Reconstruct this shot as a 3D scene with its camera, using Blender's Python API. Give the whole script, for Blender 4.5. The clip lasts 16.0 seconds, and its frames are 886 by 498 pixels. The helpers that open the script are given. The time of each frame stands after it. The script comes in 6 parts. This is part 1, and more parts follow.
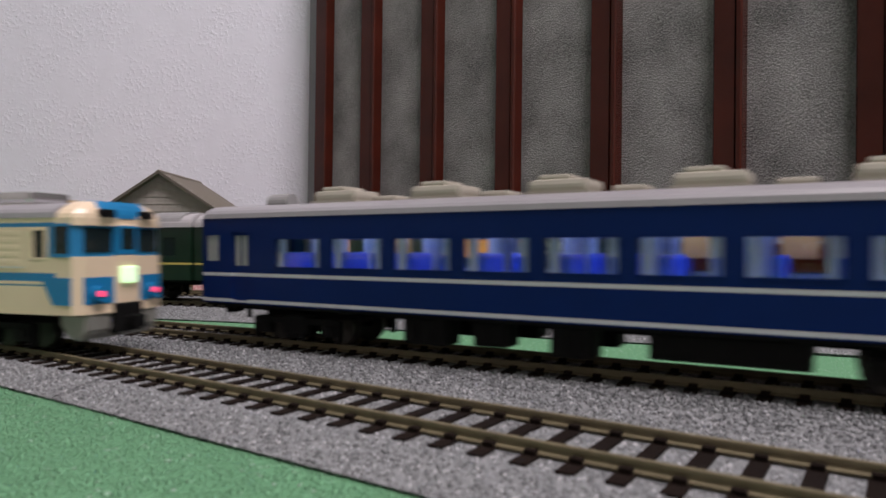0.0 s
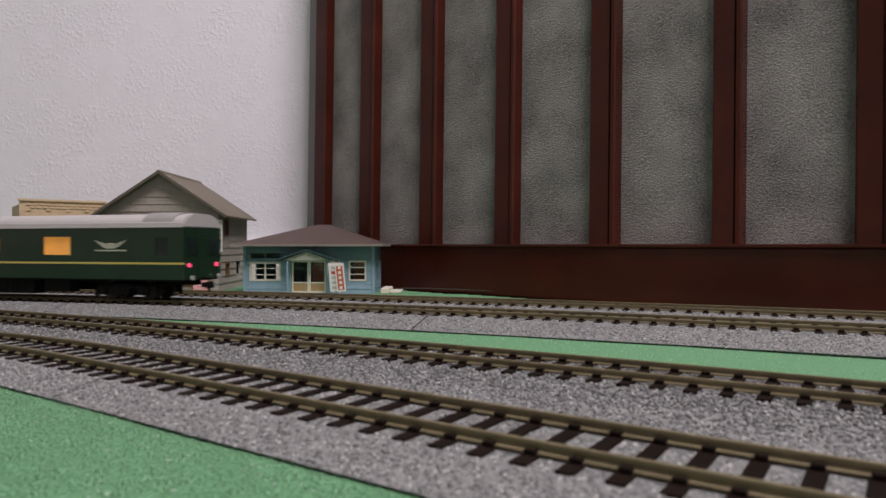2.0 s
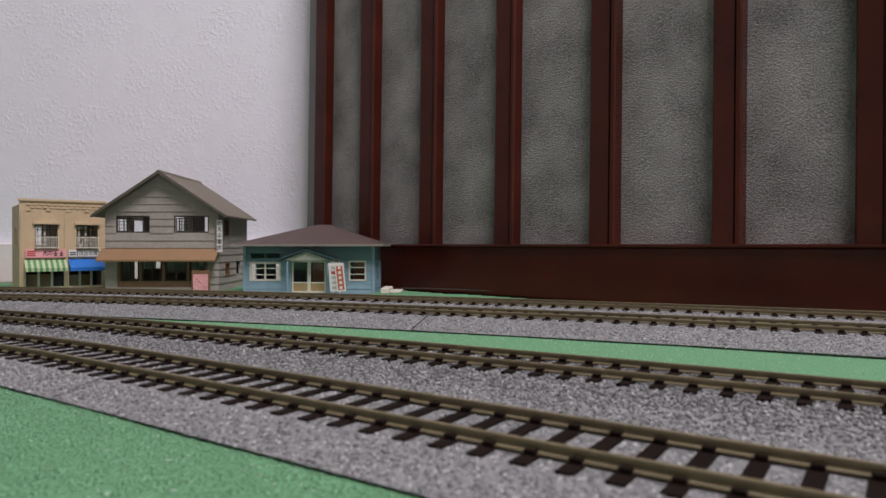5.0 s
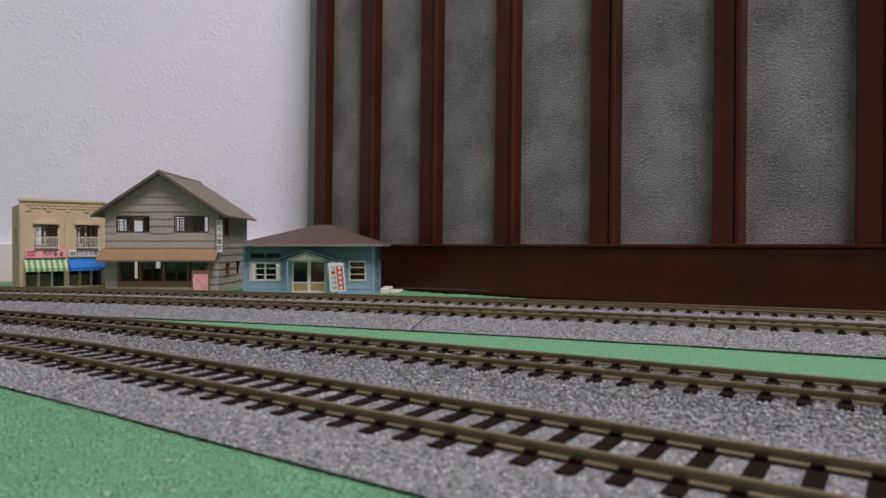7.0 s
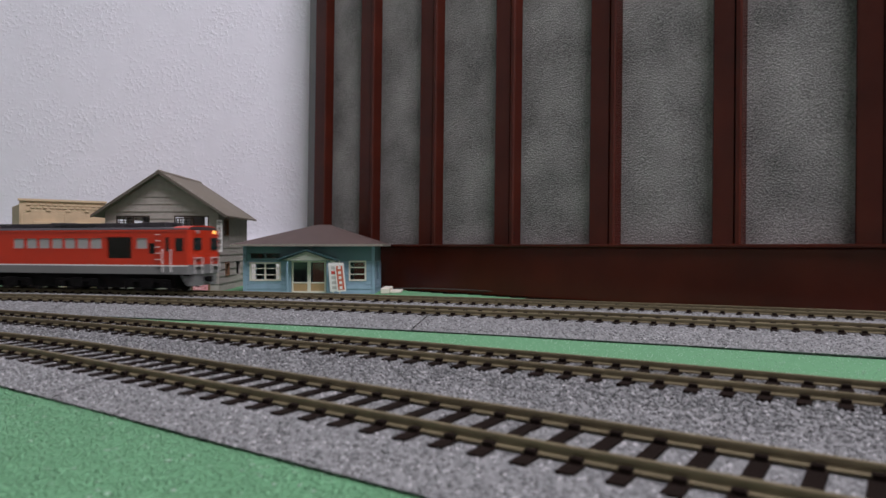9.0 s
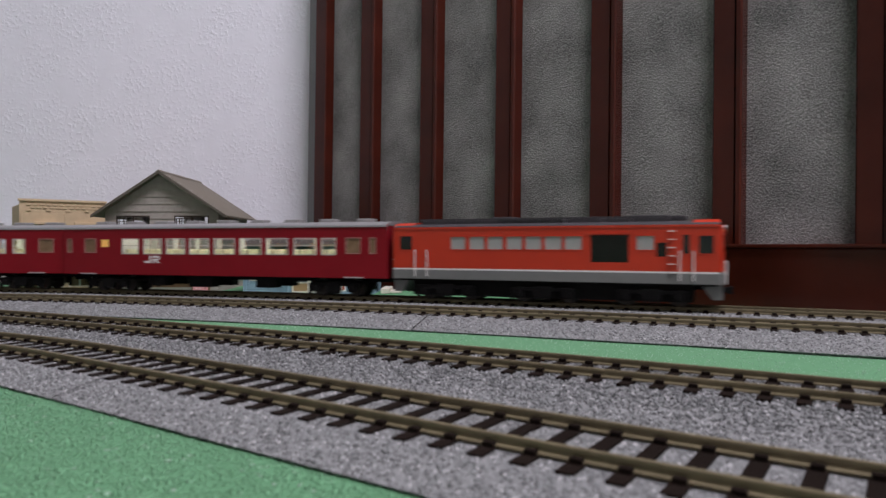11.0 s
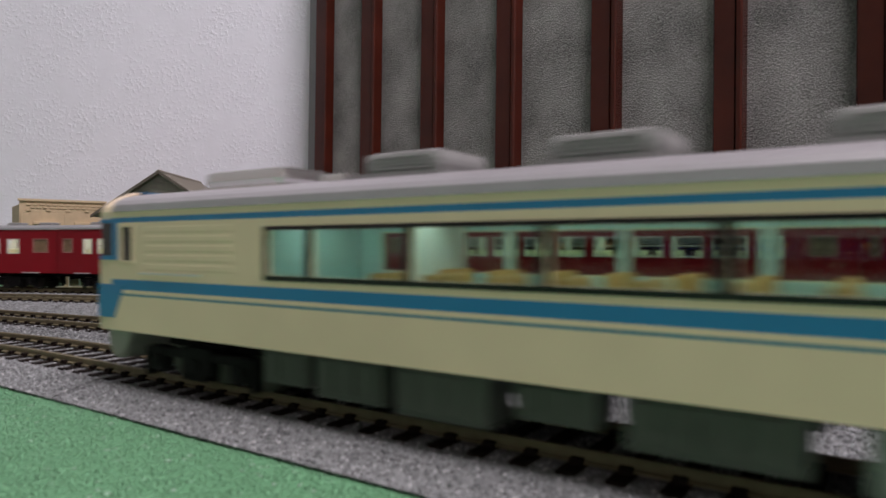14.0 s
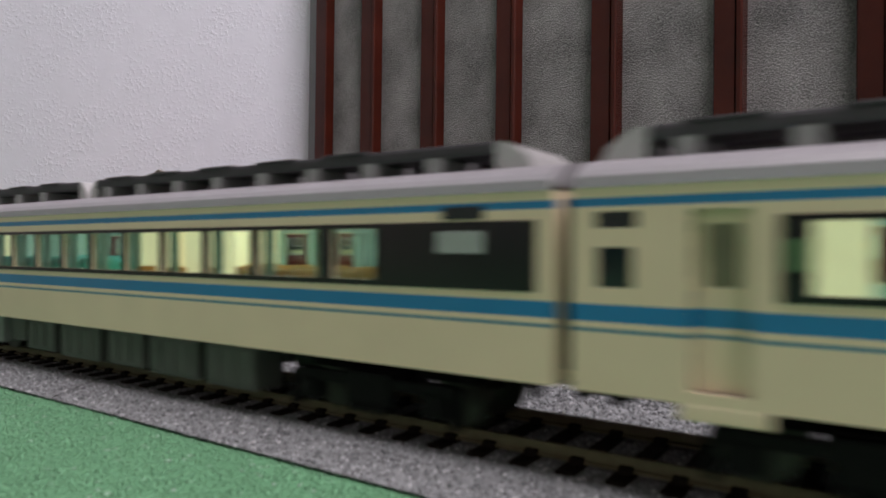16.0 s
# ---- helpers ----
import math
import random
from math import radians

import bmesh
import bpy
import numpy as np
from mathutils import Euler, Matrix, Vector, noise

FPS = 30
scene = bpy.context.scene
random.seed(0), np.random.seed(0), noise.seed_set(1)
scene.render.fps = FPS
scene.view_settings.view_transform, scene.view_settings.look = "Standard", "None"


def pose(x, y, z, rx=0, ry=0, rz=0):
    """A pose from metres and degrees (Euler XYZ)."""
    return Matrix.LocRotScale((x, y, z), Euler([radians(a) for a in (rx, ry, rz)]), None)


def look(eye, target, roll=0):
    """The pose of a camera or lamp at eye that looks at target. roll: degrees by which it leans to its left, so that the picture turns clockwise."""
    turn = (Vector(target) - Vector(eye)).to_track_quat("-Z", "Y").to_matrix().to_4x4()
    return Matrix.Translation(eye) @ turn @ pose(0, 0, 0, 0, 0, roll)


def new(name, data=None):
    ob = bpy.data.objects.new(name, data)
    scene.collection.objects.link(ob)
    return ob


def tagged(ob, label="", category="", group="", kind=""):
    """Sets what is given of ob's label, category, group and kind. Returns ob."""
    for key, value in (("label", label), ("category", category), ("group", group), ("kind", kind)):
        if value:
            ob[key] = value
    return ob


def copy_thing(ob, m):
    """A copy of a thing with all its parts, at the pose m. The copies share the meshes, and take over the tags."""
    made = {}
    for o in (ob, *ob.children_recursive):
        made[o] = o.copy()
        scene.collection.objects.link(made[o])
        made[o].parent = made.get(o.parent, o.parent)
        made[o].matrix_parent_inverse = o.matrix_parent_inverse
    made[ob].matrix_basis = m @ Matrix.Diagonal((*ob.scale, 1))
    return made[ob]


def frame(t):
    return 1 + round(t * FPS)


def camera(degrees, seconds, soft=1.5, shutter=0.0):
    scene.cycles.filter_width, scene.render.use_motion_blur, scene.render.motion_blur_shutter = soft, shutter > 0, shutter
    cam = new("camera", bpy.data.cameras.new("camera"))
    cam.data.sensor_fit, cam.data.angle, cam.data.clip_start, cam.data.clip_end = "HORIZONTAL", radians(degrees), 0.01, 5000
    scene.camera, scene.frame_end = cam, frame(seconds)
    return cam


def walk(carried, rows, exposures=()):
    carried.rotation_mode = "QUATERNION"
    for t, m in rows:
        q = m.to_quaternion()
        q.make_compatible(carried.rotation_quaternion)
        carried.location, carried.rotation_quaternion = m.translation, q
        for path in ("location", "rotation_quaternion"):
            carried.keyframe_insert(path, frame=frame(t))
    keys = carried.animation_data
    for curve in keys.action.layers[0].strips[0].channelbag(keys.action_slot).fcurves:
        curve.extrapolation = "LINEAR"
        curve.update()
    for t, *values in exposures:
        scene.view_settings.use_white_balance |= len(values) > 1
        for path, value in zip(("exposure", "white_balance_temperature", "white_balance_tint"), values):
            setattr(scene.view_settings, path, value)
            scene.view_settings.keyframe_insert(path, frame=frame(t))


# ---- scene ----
cam = camera(67.2, 16.0, 1.5, 0.5)
cam.data.dof.use_dof, cam.data.dof.focus_distance, cam.data.dof.aperture_fstop = True, 0.50, 36.0
walk(cam, [(0.0, pose(0, 0, 0.040, 89.66)), (16.0, pose(0, 0, 0.040, 89.66))],
     exposures=[(0.0, 0.0, 6520, 10), (0.5, 0.0, 6580, 10), (1.0, 0.0, 6660, 10), (2.0, 0.0, 6740, 10), (3.5, 0.0, 6620, 10), (7.0, 0.0, 6350, 10), (9.0, 0.0, 6200, 10), (12.5, 0.0, 6200, 10), (13.5, 0.0, 6280, 10), (14.0, 0.0, 6450, 10), (16.0, 0.0, 6400, 10)])

# ---- light: one round ceiling lamp in a closed room at night ----
world = bpy.data.worlds.new("night")
scene.world = world
world.use_nodes = True
world.node_tree.nodes["Background"].inputs[0].default_value = (0.5, 0.55, 0.65, 1)
world.node_tree.nodes["Background"].inputs[1].default_value = 0.02
lamp = bpy.data.lights.new("ceiling_light", "AREA")
lamp.shape, lamp.size, lamp.energy, lamp.color = "DISK", 0.95, 55.5, (1.0, 0.885, 0.93)
lamp_ob = new("ceiling_light_lamp", lamp)
lamp_ob.matrix_world = look((0.55, -0.36, 1.93), (0.55, -0.36, 0))


# ---- materials ----
def mat(name, color, rough=0.6, metal=0.0, var=0.12, scale=300.0, bump=0.0, bump_scale=None, emit=0.0, spec=0.5, second=None, big=25.0, coat=0.0):
    """A procedural surface: base colour varied at two scales, with fine relief."""
    m = bpy.data.materials.new(name)
    m.use_nodes = True
    nt = m.node_tree
    b = nt.nodes["Principled BSDF"]
    b.inputs["Roughness"].default_value = rough
    b.inputs["Metallic"].default_value = metal
    b.inputs["Specular IOR Level"].default_value = spec
    b.inputs["Coat Weight"].default_value = coat
    b.inputs["Coat Roughness"].default_value = 0.12
    co = nt.nodes.new("ShaderNodeTexCoord")
    fine = nt.nodes.new("ShaderNodeTexNoise")
    fine.inputs["Scale"].default_value = scale
    fine.inputs["Detail"].default_value = 4
    wide = nt.nodes.new("ShaderNodeTexNoise")
    wide.inputs["Scale"].default_value = big
    wide.inputs["Detail"].default_value = 3
    add = nt.nodes.new("ShaderNodeMath")
    add.operation = "ADD"
    nt.links.new(co.outputs["Object"], fine.inputs["Vector"])
    nt.links.new(co.outputs["Object"], wide.inputs["Vector"])
    nt.links.new(fine.outputs["Fac"], add.inputs[0])
    nt.links.new(wide.outputs["Fac"], add.inputs[1])
    ramp = nt.nodes.new("ShaderNodeMapRange")
    ramp.inputs["From Min"].default_value, ramp.inputs["From Max"].default_value = 0.7, 1.3
    nt.links.new(add.outputs[0], ramp.inputs["Value"])
    mix = nt.nodes.new("ShaderNodeMix")
    mix.data_type = "RGBA"
    lo = second or tuple(c * (1 - var) for c in color)
    hi = color if second else tuple(min(1, c * (1 + var)) for c in color)
    mix.inputs["A"].default_value, mix.inputs["B"].default_value = (*lo, 1), (*hi, 1)
    nt.links.new(ramp.outputs["Result"], mix.inputs["Factor"])
    nt.links.new(mix.outputs["Result"], b.inputs["Base Color"])
    if bump:
        grain = nt.nodes.new("ShaderNodeTexNoise")
        grain.inputs["Scale"].default_value = bump_scale or scale
        grain.inputs["Detail"].default_value = 5
        nt.links.new(co.outputs["Object"], grain.inputs["Vector"])
        rel = nt.nodes.new("ShaderNodeBump")
        rel.inputs["Strength"].default_value = 1.0
        rel.inputs["Distance"].default_value = bump
        nt.links.new(grain.outputs["Fac"], rel.inputs["Height"])
        nt.links.new(rel.outputs["Normal"], b.inputs["Normal"])
    if emit:
        nt.links.new(mix.outputs["Result"], b.inputs["Emission Color"])
        b.inputs["Emission Strength"].default_value = emit
    return m


def glass(name, color=(0.97, 0.99, 0.98), rough=0.02):
    m = bpy.data.materials.new(name)
    m.use_nodes = True
    nt = m.node_tree
    b = nt.nodes["Principled BSDF"]
    b.inputs["Base Color"].default_value = (*color, 1)
    b.inputs["Roughness"].default_value = rough
    clear = nt.nodes.new("ShaderNodeBsdfTransparent")
    clear.inputs[0].default_value = (*color, 1)
    gloss = nt.nodes.new("ShaderNodeBsdfGlossy")
    gloss.inputs["Roughness"].default_value = rough
    lw = nt.nodes.new("ShaderNodeLayerWeight")
    lw.inputs[0].default_value = 0.5
    power = nt.nodes.new("ShaderNodeMath")
    power.operation = "POWER"
    power.inputs[1].default_value = 4.0
    nt.links.new(lw.outputs["Facing"], power.inputs[0])
    fres = nt.nodes.new("ShaderNodeMath")
    fres.operation = "MULTIPLY_ADD"
    fres.inputs[1].default_value, fres.inputs[2].default_value = 0.6, 0.035
    nt.links.new(power.outputs[0], fres.inputs[0])
    mix = nt.nodes.new("ShaderNodeMixShader")
    nt.links.new(fres.outputs[0], mix.inputs[0])
    nt.links.new(clear.outputs[0], mix.inputs[1])
    nt.links.new(gloss.outputs[0], mix.inputs[2])
    nt.links.new(mix.outputs[0], nt.nodes["Material Output"].inputs[0])
    return m


def wallpaper():
    """White embossed wallpaper: smooth ground with patches of small raised flecks."""
    m = mat("embossed_white_wallpaper", (0.79, 0.80, 0.88), 0.75, var=0.025, scale=60, big=5)
    nt = m.node_tree
    co = nt.nodes.new("ShaderNodeTexCoord")

    def nz(scale, detail):
        n = nt.nodes.new("ShaderNodeTexNoise")
        n.inputs["Scale"].default_value, n.inputs["Detail"].default_value = scale, detail
        nt.links.new(co.outputs["Object"], n.inputs["Vector"])
        return n

    def rng(src, lo, hi):
        r = nt.nodes.new("ShaderNodeMapRange")
        r.inputs["From Min"].default_value, r.inputs["From Max"].default_value = lo, hi
        nt.links.new(src.outputs["Fac"], r.inputs["Value"])
        return r
    fleck = rng(nz(260, 3), 0.48, 0.72)
    patch = rng(nz(26, 3), 0.36, 0.64)
    mul = nt.nodes.new("ShaderNodeMath")
    mul.operation = "MULTIPLY"
    nt.links.new(fleck.outputs[0], mul.inputs[0])
    nt.links.new(patch.outputs[0], mul.inputs[1])
    soft = nt.nodes.new("ShaderNodeMath")
    soft.operation = "MULTIPLY_ADD"
    soft.inputs[1].default_value = 0.5
    nt.links.new(nz(60, 3).outputs["Fac"], soft.inputs[0])
    nt.links.new(mul.outputs[0], soft.inputs[2])
    rel = nt.nodes.new("ShaderNodeBump")
    rel.inputs["Strength"].default_value, rel.inputs["Distance"].default_value = 1.0, 0.00042
    nt.links.new(soft.outputs[0], rel.inputs["Height"])
    nt.links.new(rel.outputs["Normal"], nt.nodes["Principled BSDF"].inputs["Normal"])
    return m


FELT = mat("green_felt", (0.112, 0.285, 0.146), 0.85, var=0.16, scale=1100, bump=0.00006, bump_scale=1500, second=(0.1, 0.265, 0.132), big=300)
BALLAST = mat("grey_ballast", (0.279, 0.293, 0.296), 0.75, var=0.3, scale=1500, bump=0.0005, bump_scale=1300, second=(0.109, 0.116, 0.118), big=500)
RAIL = mat("olive_brown_rail", (0.148, 0.127, 0.075), 0.6, metal=0.1, var=0.2, scale=400, spec=0.3)
TIE = mat("dark_brown_tie", (0.011, 0.0075, 0.006), 0.75, var=0.3, scale=900, bump=0.0002, spec=0.06)
PAPER = wallpaper()
PAINT = mat("white_room_paint", (0.5, 0.49, 0.47), 0.8, var=0.03, scale=60)
CARPET = mat("grey_looped_carpet", (0.37, 0.366, 0.36), 0.9, var=0.3, scale=900, bump=0.0016, bump_scale=900, second=(0.125, 0.125, 0.123))
LACQUER = mat("red_brown_lacquered_wood", (0.056, 0.0098, 0.005), 0.25, var=0.3, scale=30, big=9, spec=0.32)
WOOD_FLOOR = mat("brown_wood_floor", (0.22, 0.13, 0.07), 0.5, var=0.2, scale=20)
WHITE_TRIM = mat("white_trim_paint", (0.8, 0.8, 0.79), 0.5, var=0.03)


# ---- mesh helpers, in millimetres ----
MM = 0.001


def box(bm, x0, x1, y0, y1, z0, z1, bevel=0.0, mat_index=0):
    vs = [bm.verts.new((x, y, z)) for x in (x0, x1) for y in (y0, y1) for z in (z0, z1)]
    faces = [(0, 1, 3, 2), (4, 6, 7, 5), (0, 4, 5, 1), (2, 3, 7, 6), (0, 2, 6, 4), (1, 5, 7, 3)]
    fs = [bm.faces.new([vs[i] for i in q]) for q in faces]
    if bevel:
        edges = list({e for fa in fs for e in fa.edges})
        bmesh.ops.bevel(bm, geom=edges, offset=bevel, segments=2, affect="EDGES", profile=0.6)
    return bm


def prism(bm, outline, axis, a, b):
    """Extrudes a closed outline of (u, v) along x, y or z from a to b."""
    def at(u, v, w):
        return {"x": (w, u, v), "y": (u, w, v), "z": (u, v, w)}[axis]
    lo = [bm.verts.new(at(u, v, a)) for u, v in outline]
    hi = [bm.verts.new(at(u, v, b)) for u, v in outline]
    n = len(outline)
    for i in range(n):
        bm.faces.new((lo[i], lo[(i + 1) % n], hi[(i + 1) % n], hi[i]))
    bm.faces.new(lo[::-1])
    bm.faces.new(hi)
    return bm


def loft(bm, rings):
    """One closed skin through rings of equal count, capped at both ends."""
    vs = [[bm.verts.new(p) for p in ring] for ring in rings]
    for a, b in zip(vs, vs[1:]):
        for i in range(len(a)):
            bm.faces.new((a[i], a[(i + 1) % len(a)], b[(i + 1) % len(a)], b[i]))
    bm.faces.new(vs[0][::-1])
    bm.faces.new(vs[-1])
    return bm


def tube(bm, x, y, z, r, length, axis="z", n=16, r2=None):
    """A round bar or cone from (x, y, z) along an axis."""
    r2 = r if r2 is None else r2
    rings = []
    for d, rad in ((0, r), (length, r2)):
        ring = []
        for i in range(n):
            u, v = rad * math.cos(2 * math.pi * i / n), rad * math.sin(2 * math.pi * i / n)
            o = {"x": (d, u, v), "y": (u, d, v), "z": (u, v, d)}[axis]
            ring.append(bm.verts.new((x + o[0], y + o[1], z + o[2])))
        rings.append(ring)
    for i in range(n):
        bm.faces.new((rings[0][i], rings[0][(i + 1) % n], rings[1][(i + 1) % n], rings[1][i]))
    bm.faces.new(rings[0][::-1])
    bm.faces.new(rings[1])
    return bm


def to_mesh(name, bm, material):
    bmesh.ops.recalc_face_normals(bm, faces=bm.faces)
    bmesh.ops.scale(bm, vec=(MM, MM, MM), verts=bm.verts)
    me = bpy.data.meshes.new(name)
    bm.to_mesh(me)
    bm.free()
    for m in material if isinstance(material, (list, tuple)) else [material]:
        me.materials.append(m)
    return me


def part(name, bm, material, parent=None, label="", at=None, smooth=False):
    """Links a bmesh as one mesh object under a thing or a part."""
    me = to_mesh(name, bm, material)
    if smooth:
        me.polygons.foreach_set("use_smooth", [True] * len(me.polygons))
    ob = new(name, me)
    ob.parent = parent
    if at is not None:
        ob.location = [c * MM for c in at]
    if label:
        tagged(ob, label)
    return ob


def thing(name, label, category, m=None, group="", kind=""):
    ob = new(name)
    ob.empty_display_size = 0.01
    if m is not None:
        ob.matrix_world = m
    return tagged(ob, label, category, group, kind)


def place(x, y, z=0.0, turn=0.0):
    return pose(x * MM, y * MM, z * MM, 0, 0, turn)


# ---- track plan (millimetres in the plan, metres in the meshes) ----
def oval(curve, x0, x1, radius, back, step=4.0):
    """A closed loop: the measured side y = curve(x), a bend at either end, and a straight behind the camera."""
    pts = [(x, curve(x)) for x in np.arange(x0, x1 + 0.1, step)]
    ang = math.atan2(pts[-1][1] - pts[-2][1], pts[-1][0] - pts[-2][0])
    ang0 = math.atan2(pts[1][1] - pts[0][1], pts[1][0] - pts[0][0])
    mid = (ang + ang0) / 2
    x, y = pts[-1]
    while ang > mid - math.pi:                       # right-hand bend
        ang -= step / radius
        x, y = x + step * math.cos(ang), y + step * math.sin(ang)
        pts.append((x, y))
    left = [pts[0]]
    x, y = pts[0]
    a = ang0
    while a < mid + math.pi:                         # left-hand bend, walked backwards
        a += step / radius
        x, y = x - step * math.cos(a), y - step * math.sin(a)
        left.append((x, y))
    # close with a straight of even steps
    (xa, ya), (xb, yb) = pts[-1], left[-1]
    n = max(2, int(math.hypot(xb - xa, yb - ya) / step))
    pts += [(xa + (xb - xa) * i / n, ya + (yb - ya) * i / n) for i in range(1, n)]
    pts += left[:0:-1]
    return pts


class Line:
    """A closed polyline with its length; s = 0 lies where x = 0 on the visible side and grows to the right."""

    def __init__(self, pts):
        self.p = np.array(pts + [pts[0]])
        self.s = np.concatenate(([0], np.cumsum(np.hypot(*np.diff(self.p, axis=0).T))))
        self.total = self.s[-1]
        n = int(np.argmin(np.abs(self.p[:, 0]) + 1e4 * (self.p[:, 1] < 0)))
        self.zero = self.s[n]

    def at(self, s, side=0.0):
        u = (s + self.zero) % self.total
        i = min(int(np.searchsorted(self.s, u, "right")) - 1, len(self.s) - 2)
        a, b = self.p[i], self.p[i + 1]
        k = (u - self.s[i]) / (self.s[i + 1] - self.s[i])
        d = (b - a) / np.hypot(*(b - a))
        q = a + (b - a) * k
        return q[0] - d[1] * side, q[1] + d[0] * side, math.atan2(d[1], d[0])


def curve_a(x):
    return 127.7 - 0.68 * x


def curve_b(x):
    return 201.9 - 0.567 * x - 0.00022 * x * x


def curve_d(x):
    return 396.2 - 0.381 * x - 0.000252 * x * x


LINE_A = Line(oval(curve_a, -108, 276, 400, 0))
LINE_B = Line(oval(curve_b, -236, 230, 490, 0))
LINE_D = Line(oval(curve_d, -340, 240, 610, 0))
_n = len(LINE_D.s) - 1
LINE_C = Line([LINE_D.at(s - LINE_D.zero, -60)[:2] for s in np.linspace(0, LINE_D.total, _n, endpoint=False)])
RAIL_TOP = 8.7


# ---- ground, walls ----
def ground_z(x, y):
    d = (127.7 - 0.68 * x - y) / 1.209               # towards the camera side of the nearest track
    return 1.0 + 2.0 * min(1.0, max(0.0, (d + 30) / 50))


def build_ground():
    bm = bmesh.new()
    xs = list(range(-1300, -320, 70)) + list(range(-320, 330, 10)) + list(range(330, 1300, 70))
    ys = list(range(-1500, 0, 75)) + list(range(0, 700, 10))
    grid = [[bm.verts.new((x, y, ground_z(x, y) + 0.35 * noise.noise((x * 0.02, y * 0.02, 0)))) for y in ys] for x in xs]
    for i in range(len(xs) - 1):
        for j in range(len(ys) - 1):
            q = (grid[i][j], grid[i + 1][j], grid[i + 1][j + 1], grid[i][j + 1])
            if all(v.co.y < WALL_Y(v.co.x) - 14 for v in q):
                bm.faces.new(q)
    for v in [v for v in bm.verts if not v.link_faces]:
        bm.verts.remove(v)
    global GROUND
    GROUND = ob = part("ground", bm, FELT, smooth=True)
    tagged(ob, "green flocked felt mat laid over the floor", "mat", kind="structure")
    bm = bmesh.new()
    box(bm, -1700, 1900, -1900, 1300, -12, -0.5)
    tagged(part("floor", bm, WOOD_FLOOR), "brown wooden floor under the green mat", "floor", kind="structure")


def SLAT_Y(x):
    return 562.0 - 0.87 * x


def WALL_Y(x):
    return min(SLAT_Y(x), 705 - 0.0 * x)


SLAT_ANG = math.degrees(math.atan(-0.87))


def slat_u(px):
    """Distance along the slatted wall, from x = 0, for a bearing of px / 1180."""
    y = 562.0 / (1 + 0.87 * px / 1180)
    return px / 1180 * y * math.hypot(1, 0.87)


def build_walls():
    bm = bmesh.new()
    box(bm, -1700, 1900, 730, 800, -12, 2400)
    tagged(part("wall_north", bm, PAPER), "white wallpapered wall with coarse embossing", "wall", kind="structure")
    for name, q in (("wall_south", (-1700, 1900, -1960, -1900)), ("wall_west", (-1760, -1700, -1960, 800)), ("wall_east", (1900, 1960, -1960, 800))):
        bm = bmesh.new()
        box(bm, *q, -12, 2400)
        tagged(part(name, bm, PAINT), "plain white painted room wall", "wall", kind="structure")
    bm = bmesh.new()
    box(bm, -1760, 1960, -1960, 860, 2000, 2060)
    tagged(part("ceiling", bm, PAINT), "plain white ceiling of the room", "ceiling", kind="structure")
    bm = bmesh.new()
    box(bm, -1700, -150, 718, 730.5, -0.5, 42, 1.5)
    tagged(part("baseboard", bm, WHITE_TRIM), "white painted skirting board along the wallpapered wall", "baseboard", kind="structure")


# ---- tracks ----
def sweep(bm, line, profile, s0, s1, step=8.0, closed=True):
    """Carries a closed profile of (side, z) along a line."""
    n = max(2, int(round((s1 - s0) / step)))
    rings = []
    for i in range(n if closed else n + 1):
        s = s0 + (s1 - s0) * i / n
        ring = []
        for side, z in profile:
            x, y, _ = line.at(s, side)
            ring.append(bm.verts.new((x, y, z)))
        rings.append(ring)
    k = len(profile)
    for i in range(len(rings) if closed else len(rings) - 1):
        a, b = rings[i], rings[(i + 1) % len(rings)]
        for j in range(k):
            bm.faces.new((a[j], a[(j + 1) % k], b[(j + 1) % k], b[j]))
    return bm


